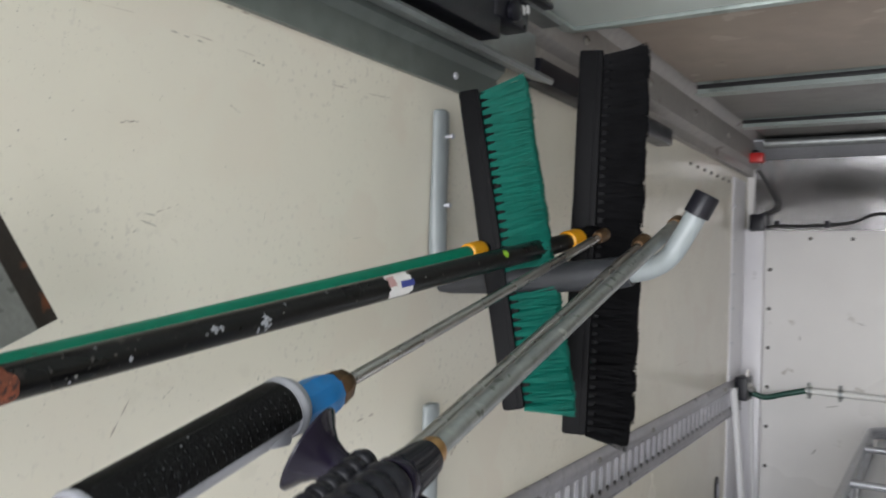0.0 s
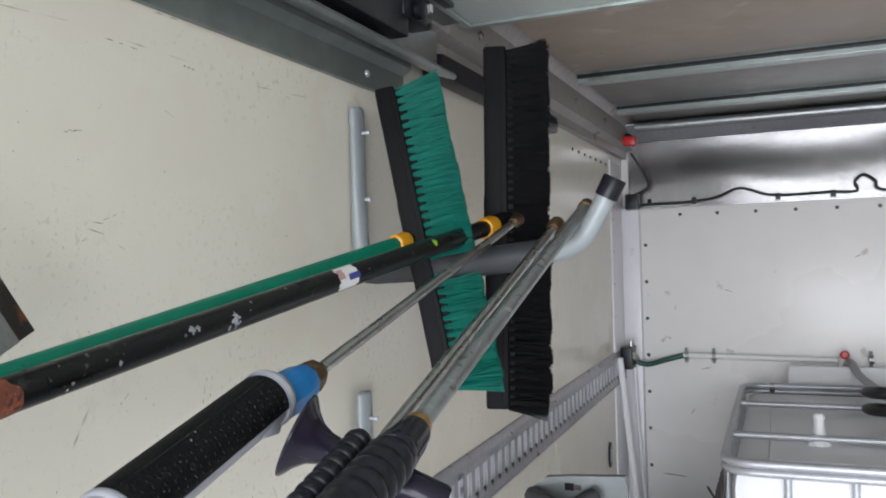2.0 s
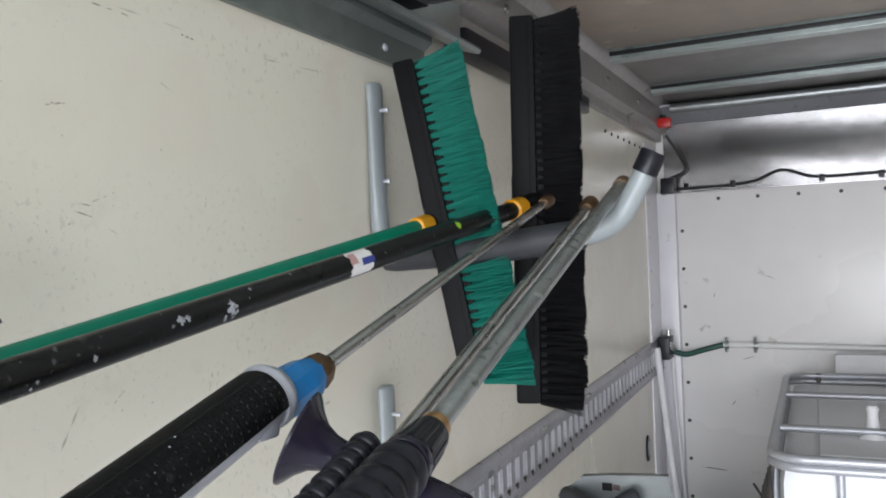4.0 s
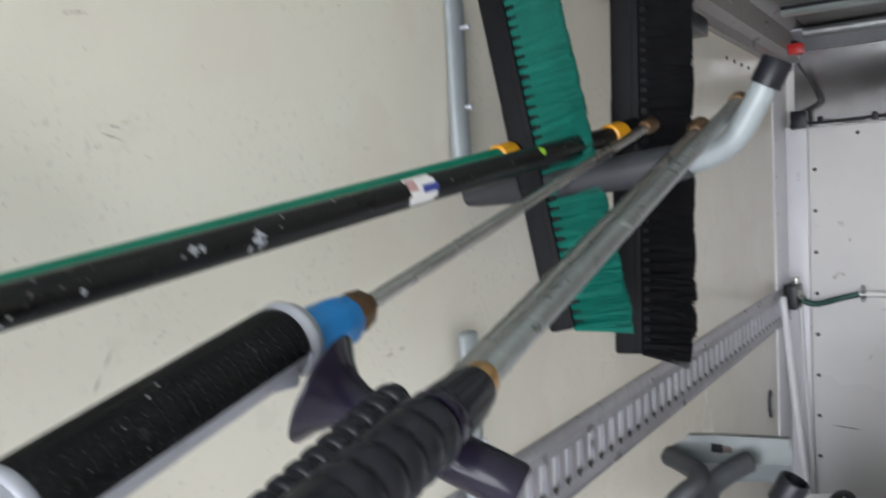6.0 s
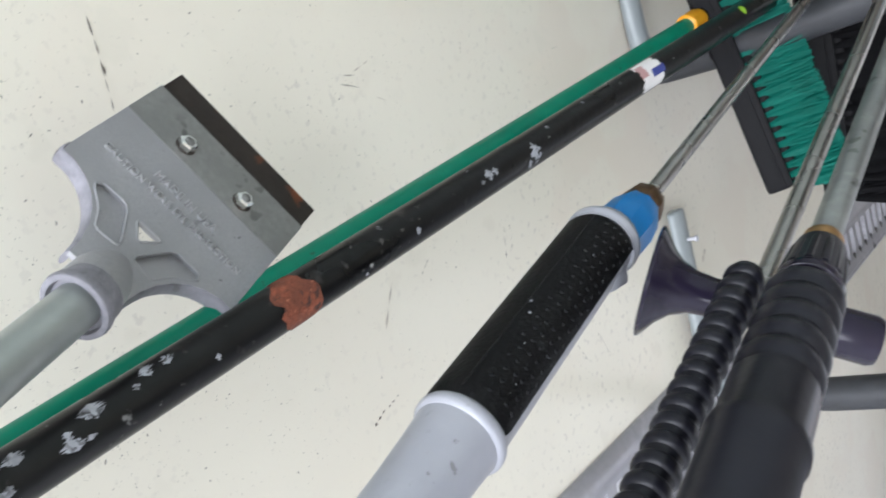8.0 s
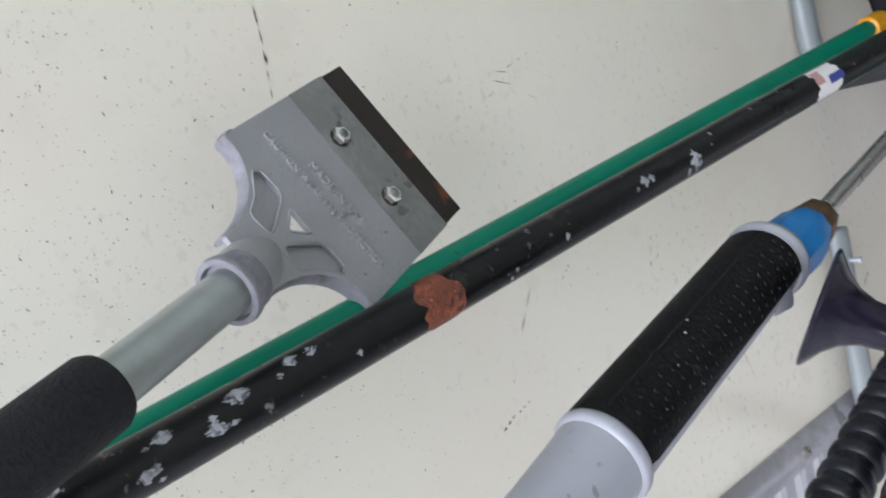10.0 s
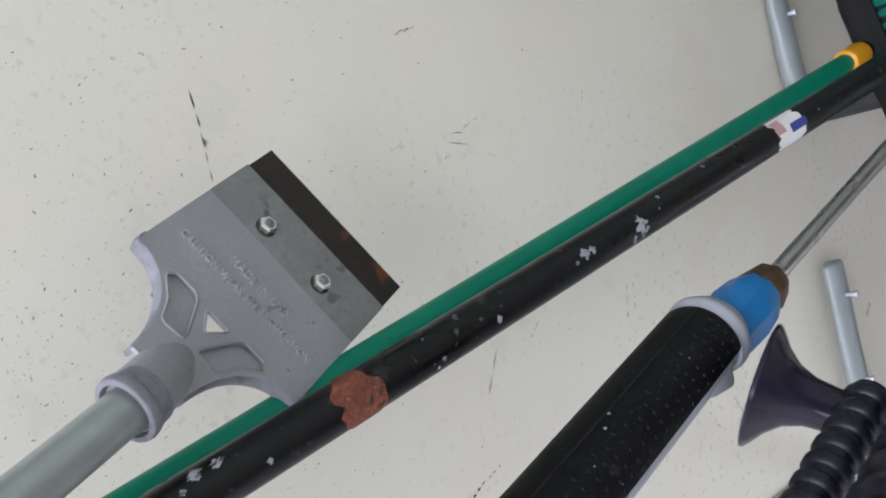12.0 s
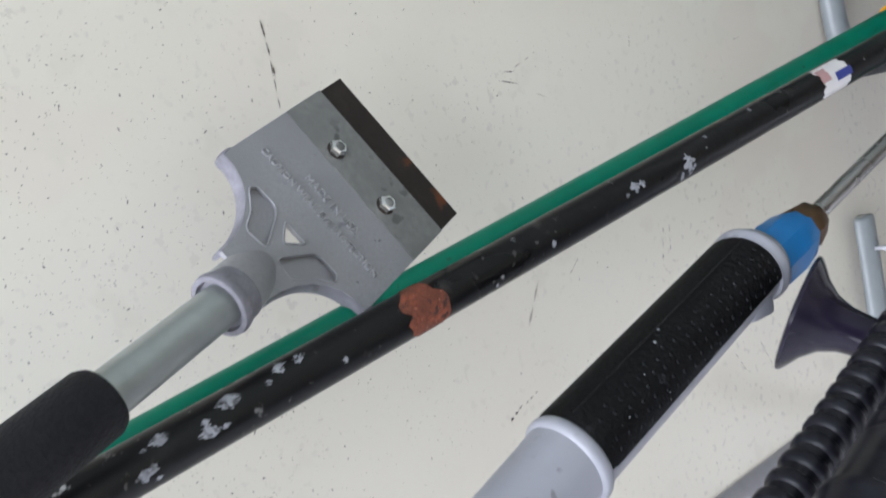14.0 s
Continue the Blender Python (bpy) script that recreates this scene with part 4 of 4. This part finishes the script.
gf, gn = Vector((0.259, 0.535, 1.648)), Vector((0.272, 0.340, 1.597))
gd2 = (gn - gf).normalized()
gf = gf + gd2 * 0.010
gn = gf + gd2 * 0.2
part("collar", lathe(gf - gd2 * 0.015, gn, [(0, 0.017), (0.0008, 0.0215), (0.002, 0.0228), (0.006, 0.0236), (0.0075, 0.0256), (0.0095, 0.0268), (0.013, 0.0268), (0.0145, 0.026), (0.018, 0.0255)], 40), PALEGREY, lance, "pale grey collar")
part("gun_body", lathe(gf, gn, [(0, 0.0235), (0.193, 0.0235), (0.194, 0.0258), (0.1955, 0.0265), (0.199, 0.0265), (0.2005, 0.0256), (0.2015, 0.0240), (0.215, 0.0228), (0.245, 0.0212), (0.29, 0.0200), (0.41, 0.0200), (0.45, 0.019)], 32), PALEGREY, lance, "pale grey gun body")
bm = bmesh.new()
d, s, u = frame_of(gn - gf)
rings = []
for x in (0.003, 0.006, 0.02, 0.1, 0.18, 0.189, 0.193):
    ro = 0.0262 if 0.004 < x < 0.191 else 0.025
    ring = []
    for k in range(37):
        a = radians(-92 + 280 * k / 36)
        ring.append(bm.verts.new(gf + d * x + (s * math.cos(a) + u * math.sin(a)) * ro))
    rings.append(ring)
for a, b in zip(rings, rings[1:]):
    for k in range(36):
        bm.faces.new((a[k], a[k + 1], b[k + 1], b[k]))
bmesh.ops.solidify(bm, geom=bm.faces[:], thickness=0.002)
sleeve = part("grip_sleeve", bm, FOAMBLK, lance, "black dimpled rubber grip")
bumps = bmesh.new()
rnd = random.Random(11)
for i in range(20):
    for j in range(5):
        x = 0.010 + 0.0091 * i
        a = radians(130 + 13 * j + (6.5 if i % 2 else 0) + rnd.uniform(-1, 1))
        if a > radians(186) or rnd.random() < 0.06:
            continue
        o = s * math.cos(a) + u * math.sin(a)
        c = gf + d * (x + rnd.uniform(-0.0006, 0.0006)) + o * 0.0260
        lathe(c, c + o, [(0, 0.00125), (0.0005, 0.0011), (0.0007, 0.0006)], 7, bumps)
tagged(part("grip_dimpling", bumps, GRIPDOT, sleeve), "rows of small raised rubber dots", kind="stuff")
specks = bmesh.new()
for i in range(7):
    a = radians(rnd.uniform(70, 180))
    o = s * math.cos(a) + u * math.sin(a)
    c = gf + d * rnd.uniform(0.01, 0.185) + o * 0.0262
    lathe(c, c + o, [(0, rnd.uniform(0.0004, 0.0011)), (0.0003, 0.0003)], 6, specks)
tagged(part("grip_specks", specks, WHITEPAINT, sleeve), "pale dried paint specks", kind="stuff")
seam = [gf + d * x + (s * math.cos(radians(108)) + u * math.sin(radians(108))) * 0.0262 for x in (0.007, 0.06, 0.12, 0.188)]
part("mould_seam", tube(seam, 0.0006, 8), FOAMBLK, sleeve)
part("gun_lug", boxm((0.264, 0.492, 1.619), (0.282, 0.518, 1.637), 0.005), PALEGREY, lance)

# ---- twin-tube lance with side handle ----
twin = thing("twin_lance", "twin-tube spray lance with ribbed black grip and side handle", "spray lance", "spray lances")
r2, t2 = Vector((0.394, 0.556, 1.627)), Vector((0.386, 1.199, 1.846))
td = (t2 - r2).normalized()
r2 = r2 - td * 0.025
part("thick_tube", tube([r2, lerp(r2, t2, 0.5), t2], 0.0092, 22), STEEL, twin, "dull zinc tube")
part("tube_tip", lathe(t2 - td * 0.012, t2 + td, [(0, 0.0115), (0.02, 0.0115), (0.026, 0.008)], 16), BRASS, twin)
q0, q1 = Vector((0.357, 0.50, 1.588)), Vector((0.338, 1.200, 1.820))
qd = (q1 - q0).normalized()
part("thin_tube", tube([q0, lerp(q0, q1, 0.5), q1], 0.0068, 20), CHROME, twin, "chrome tube")
part("nozzle", lathe(q1 - qd * 0.028, q1 + qd, [(0, 0.0085), (0.006, 0.0125), (0.03, 0.0125), (0.036, 0.007)], 16), BRASS, twin, "brass nozzle")
part("brass_ring", lathe(r2 + td * 0.017, r2 + td * 2, [(0, 0.0118), (0.007, 0.0120), (0.011, 0.0098)], 24), GOLD, twin, "brass ring")
b0 = Vector((0.391, 0.571, 1.6265))
b1 = Vector((0.452, 0.05, 1.539))
b0 = b0 + (b1 - b0).normalized() * 0.025
prof = [(0, 0.0125), (0.002, 0.0148), (0.044, 0.0172), (0.046, 0.0150), (0.057, 0.0150)]
for k in range(5):
    x = 0.058 + 0.0185 * k
    prof += [(x, 0.0180), (x + 0.002, 0.0195), (x + 0.0055, 0.0208), (x + 0.0095, 0.0208), (x + 0.013, 0.0195), (x + 0.015, 0.0178), (x + 0.018, 0.0177)]
prof += [(0.153, 0.0205), (0.19, 0.0205), (0.192, 0.0222), (0.197, 0.0222), (0.199, 0.0208), (0.34, 0.0205), (0.345, 0.022), (0.42, 0.0215), (0.43, 0.016)]
grip = part("main_grip", lathe(b0, b1, prof, 36), BLACKPLA, twin, "black ribbed main grip")
dd, ss, uu = frame_of(b1 - b0)
for k in range(12):
    a = 2 * math.pi * (k + 0.3) / 12
    o = ss * math.cos(a) + uu * math.sin(a)
    part("flute", tube([b0 + dd * 0.004 + o * 0.0142, b0 + dd * 0.012 + o * 0.0151, b0 + dd * 0.043 + o * 0.0169], [(0.0018, 0.0007), (0.0024, 0.0014), (0.0026, 0.0016)], 8, up=tuple(o)), BLACKPLA, grip)
part("grip_ring", lathe(b0 + dd * 0.046, b1, [(0, 0.0165), (0.001, 0.0186), (0.0045, 0.0194), (0.0085, 0.0186), (0.0095, 0.0160)], 36), PURPLE, grip, "violet-grey plastic ring")
c0, c1 = Vector((0.361, 0.515, 1.621)), Vector((0.383, 0.05, 1.488))
n = int((c1 - c0).length / 0.0132)
prof = [(0, 0.006)]
for k in range(n):
    x = 0.0132 * k
    prof += [(x + 0.001, 0.0096), (x + 0.0042, 0.0096), (x + 0.0052, 0.0112), (x + 0.0065, 0.0118), (x + 0.0105, 0.0118), (x + 0.0118, 0.0112), (x + 0.0126, 0.0097)]
part("ribbed_grip", lathe(c0, c1, prof, 24), BLACKPLA, twin, "black ribbed sleeve")
f0, f1 = Vector((0.290, 0.525, 1.618)), Vector((0.410, 0.568, 1.557))
prof = [(0, 0.0355), (0.001, 0.0378), (0.0028, 0.0375), (0.006, 0.0335), (0.011, 0.0262), (0.019, 0.0187), (0.029, 0.0145), (0.042, 0.0130), (0.060, 0.0135), (0.085, 0.0145), (0.088, 0.0162), (0.138, 0.0162), (0.142, 0.0145)]
part("side_handle", lathe(f0, f1, prof, 36), PURPLE, twin, "glossy dark violet flared side handle")

# ---- double hook hung on the lower wall hook ----
fork = thing("double_hook", "dark grey bracket with two charcoal foam prongs hung on the hook", "hook")
XZ = Matrix(((1, 0, 0, 0), (0, 0, 1, 0), (0, 1, 0, 0), (0, 0, 0, 1)))
plate_line = [(0.249, 1.362), (0.258, 1.373), (0.272, 1.382), (0.290, 1.393), (0.300, 1.396), (0.335, 1.398), (0.423, 1.404), (0.427, 1.386), (0.426, 1.373), (0.36, 1.366), (0.300, 1.359), (0.272, 1.356)]
part("bar", prism(plate_line, 1.262, 1.270, XZ, bevel=0.002), BARGREY, fork, "dark grey folded steel plate")
part("folded_lip", prism([(0.288, 1.394), (0.335, 1.399), (0.424, 1.405), (0.424, 1.4085), (0.335, 1.4025), (0.290, 1.3975)], 1.258, 1.274, XZ, bevel=0.001), BARGREY, fork)
bm = bmesh.new()
vs = [bm.verts.new(p) for p in ((0.276, 1.2625, 1.3575), (0.426, 1.2625, 1.374), (0.424, 1.284, 1.352), (0.404, 1.292, 1.338), (0.325, 1.292, 1.327), (0.300, 1.278, 1.341))]
bm.faces.new(vs)
bmesh.ops.solidify(bm, geom=bm.faces[:], thickness=0.005)
part("lower_flange", bm, HOOKGREY, fork, "lighter grey lower flange")
part("slot", boxm((0.322, 1.2605, 1.3775), (0.338, 1.264, 1.3895), 0.001), BRUSHBLK, fork, "dark square slot")
part("rust_smear", boxm((0.3385, 1.2612, 1.379), (0.35, 1.264, 1.388), 0.001), RUSTGREY, fork, "dull rust smear")
part("prong", tube(smooth_path([(0.262, 1.256, 1.366), (0.275, 1.248, 1.366), (0.301, 1.225, 1.366), (0.322, 1.203, 1.364), (0.325, 1.185, 1.355), (0.313, 1.172, 1.345), (0.298, 1.166, 1.325), (0.293, 1.165, 1.297), (0.288, 1.168, 1.22)], 5), [0.011, 0.0135] + [0.0145] * 39, 20), CHARCOAL, fork, "charcoal foam prong")
part("prong", tube(smooth_path([(0.378, 1.25, 1.376), (0.368, 1.24, 1.372), (0.354, 1.22, 1.364), (0.340, 1.20, 1.352), (0.339, 1.18, 1.34), (0.347, 1.172, 1.328), (0.352, 1.168, 1.306), (0.355, 1.17, 1.22)], 5), [0.011, 0.0135] + [0.0145] * 34, 20), CHARCOAL, fork, "charcoal foam prong")

# ---- water tank in its cage, drum, odds and ends ----
ibc = thing("water_tank", "white polythene water tank in a tubular steel cage on a pallet", "tank")
TX0, TX1, TY0, TY1, TZ0, TZ1 = 0.511, 1.575, 1.98, 3.22, 0.36, 1.27
bm = boxm((TX0 + 0.016, TY0 + 0.016, TZ0), (TX1 - 0.016, TY1 - 0.016, TZ1 - 0.022), 0.04)
box(bm, (TX0 + 0.10, TY0 + 0.12, TZ1 - 0.03), (TX1 - 0.10, TY1 - 0.12, TZ1 - 0.012), 0.008)
part("bottle", bm, TANK, ibc)
part("pallet", boxm((TX0, TY0, ZF), (TX1, TY1, TZ0 - 0.002), 0.01), BLACKPLA, ibc, "black plastic pallet")


def loop(z, r, name):
    c = 0.07
    pts = []
    for cx, cy, a in ((TX1 - c, TY0 + c, -90), (TX1 - c, TY1 - c, 0), (TX0 + c, TY1 - c, 90), (TX0 + c, TY0 + c, 180)):
        pts += [(cx + c * math.cos(radians(a + 90 * k / 5)), cy + c * math.sin(radians(a + 90 * k / 5)), z) for k in range(6)]
    pts.append(pts[0])
    part(name, tube(pts, r, 12), GALVL, ibc, "bright galvanised cage tube")


GALVL = mat("bright_galvanised_tube", (0.5, 0.51, 0.54), 0.42, 0.5, vary=0.14, grain=50, big=6, bump=0.04)
for z, r in ((TZ1, 0.011), (TZ1 - 0.02, 0.010), (0.98, 0.009), (0.70, 0.009), (0.42, 0.010)):
    loop(z, r, "cage_rail")
for k in range(7):
    x = TX0 + 0.142 + 0.142 * k
    part("cage_upright", tube([(x, TY0 + 0.004, 0.40), (x, TY0 + 0.004, TZ1 - 0.01)], 0.009, 10), GALVL, ibc)
for k in range(7):
    y = TY0 + 0.09 + (TY1 - TY0 - 0.18) * k / 6
    part("cage_upright", tube([(TX0 + 0.004, y, 0.40), (TX0 + 0.004, y, TZ1 - 0.01)], 0.009, 10), GALVL, ibc)
for y in (2.28, 2.78):
    part("top_bar", tube([(TX0 + 0.01, y, TZ1 + 0.006), (TX1 - 0.01, y, TZ1 + 0.006)], 0.010, 12), GALVL, ibc)
part("vent", lathe((0.735, 2.30, TZ1 - 0.015), (0.735, 2.30, 2), [(0, 0.036), (0.015, 0.032), (0.022, 0.017), (0.065, 0.013), (0.075, 0.016), (0.083, 0.011)], 20), WHITEPL, ibc, "white plastic vent spout")
part("clip", boxm((0.605, TY1 - 0.01, 1.245), (0.625, TY1 + 0.012, 1.28), 0.004), DARKPIN, ibc)
yaw_at = Matrix.Translation((TX0, TY0, 0))
ibc.matrix_world = yaw_at @ pose(0, 0, 0, 0, 0, 1.4) @ yaw_at.inverted()
plate = thing("splash_board", "white plastic board standing behind the tank", "board")
part("board", boxm((0.64, 3.30, 1.18), (1.5, 3.32, 1.338), 0.006), WHITEPL, plate)
coil = thing("pump_hose", "black hose coil with a red fitting lying on the tank", "hose")
cp = [(0.925 + 0.07 * math.cos(a * 0.5236), 2.55 + 0.10 * math.sin(a * 0.5236), 1.29 + 0.004 * a) for a in range(26)]
part("coil", tube(cp, 0.013, 12), CABLE, coil)
part("fitting", lathe((0.915, 2.47, 1.345), (1.055, 2.50, 1.345), [(0, 0.025), (0.05, 0.03), (0.1, 0.03), (0.13, 0.02)], 16), RED, coil, "red fitting")

drum = thing("white_drum", "white plastic drum with a perforated lid and black strap", "drum")
dx, dy, dz = 0.285, 2.60, 0.84
part("body", lathe((dx, dy, ZF), (dx, dy, 2), [(0, 0.115), (0.01, 0.12), (0.55, 0.122), (0.56, 0.127), (0.60, 0.127)], 40), WHITEPL, drum)
lid = part("lid", lathe((dx, dy, dz - 0.03), (dx, dy, 2), [(0, 0.128), (0.002, 0.131), (0.026, 0.131), (0.03, 0.126), (0.026, 0.118), (0.026, 0.02)], 40), WHITEPL, drum, "white lid")
for a in (25, 160, 275):
    part("lid_hole", lathe((dx + 0.075 * math.cos(radians(a)), dy + 0.075 * math.sin(radians(a)), dz - 0.004), (dx + 0.075 * math.cos(radians(a)), dy + 0.075 * math.sin(radians(a)), 2), [(0, 0.016), (0.0012, 0.016)], 16), DARKPIN, lid)
for a in range(-150, 30, 36):
    part("side_slot", boxm((-0.012, -0.134, 0), (0.012, -0.130, 0.006), 0, Matrix.Translation((dx, dy, dz - 0.05)) @ pose(0, 0, 0, 0, 0, a + 90)), DARKPIN, drum)
part("strap", tube(smooth_path([(dx - 0.02, dy - 0.05, dz), (dx - 0.01, dy - 0.02, dz + 0.035), (dx + 0.01, dy + 0.04, dz + 0.04), (dx + 0.02, dy + 0.08, dz)], 5), [(0.016, 0.004)] * 16, 12), CABLE, lid, "black strap handle")

lead = thing("hanging_leads", "tangle of dark leads tied to the tank cage", "cable")
for k in range(5):
    rnd = random.Random(k)
    x0 = TX0 - 0.012 - 0.006 * k
    pts = [(x0 + 0.012, 2.03 + 0.02 * k, 1.25 - 0.02 * k), (x0 - 0.004, 2.03 + 0.02 * k, 1.05), (x0 + rnd.uniform(-0.012, 0.008), 2.05, 0.9), (x0 - 0.006, 2.03, 0.7), (x0, 2.05, 0.45)]
    part("lead", tube(smooth_path(pts, 5), 0.0065, 8), CABLE if k % 2 else DARKPIN, lead)
for z in (1.10, 0.98):
    part("tie", tube([(TX0 - 0.015, 2.03, z + 0.05), (TX0 - 0.04, 2.01, z + 0.1)], 0.003, 6), CABLE, lead)
strap = thing("blue_strap", "blue webbing strap hung over the tank cage", "strap")
part("webbing", tube(smooth_path([(TX0 - 0.01, 2.0, 1.15), (TX0 - 0.026, 1.995, 1.08), (TX0 - 0.034, 1.99, 0.95), (TX0 - 0.034, 1.99, 0.7), (TX0 - 0.03, 2.0, 0.36)], 5), [(0.012, 0.003)] * 21, 10), STRAP, strap)
torch = thing("orange_bottle", "orange plastic bottle hung beside the tank", "bottle")
part("body", lathe((TX0 + 0.002, 1.94, 0.84), (TX0 + 0.002, 1.94, 2), [(0, 0.018), (0.01, 0.022), (0.17, 0.022), (0.19, 0.012), (0.205, 0.012)], 20), ORANGE, torch)
part("hanger", tube(smooth_path([(TX0 + 0.002, 1.94, 1.04), (TX0 - 0.008, 1.945, 1.10), (TX0 + 0.004, 1.955, 1.12), (TX0 + 0.002, 1.966, 1.245)], 5), 0.003, 8), CABLE, torch, "black cord loop")
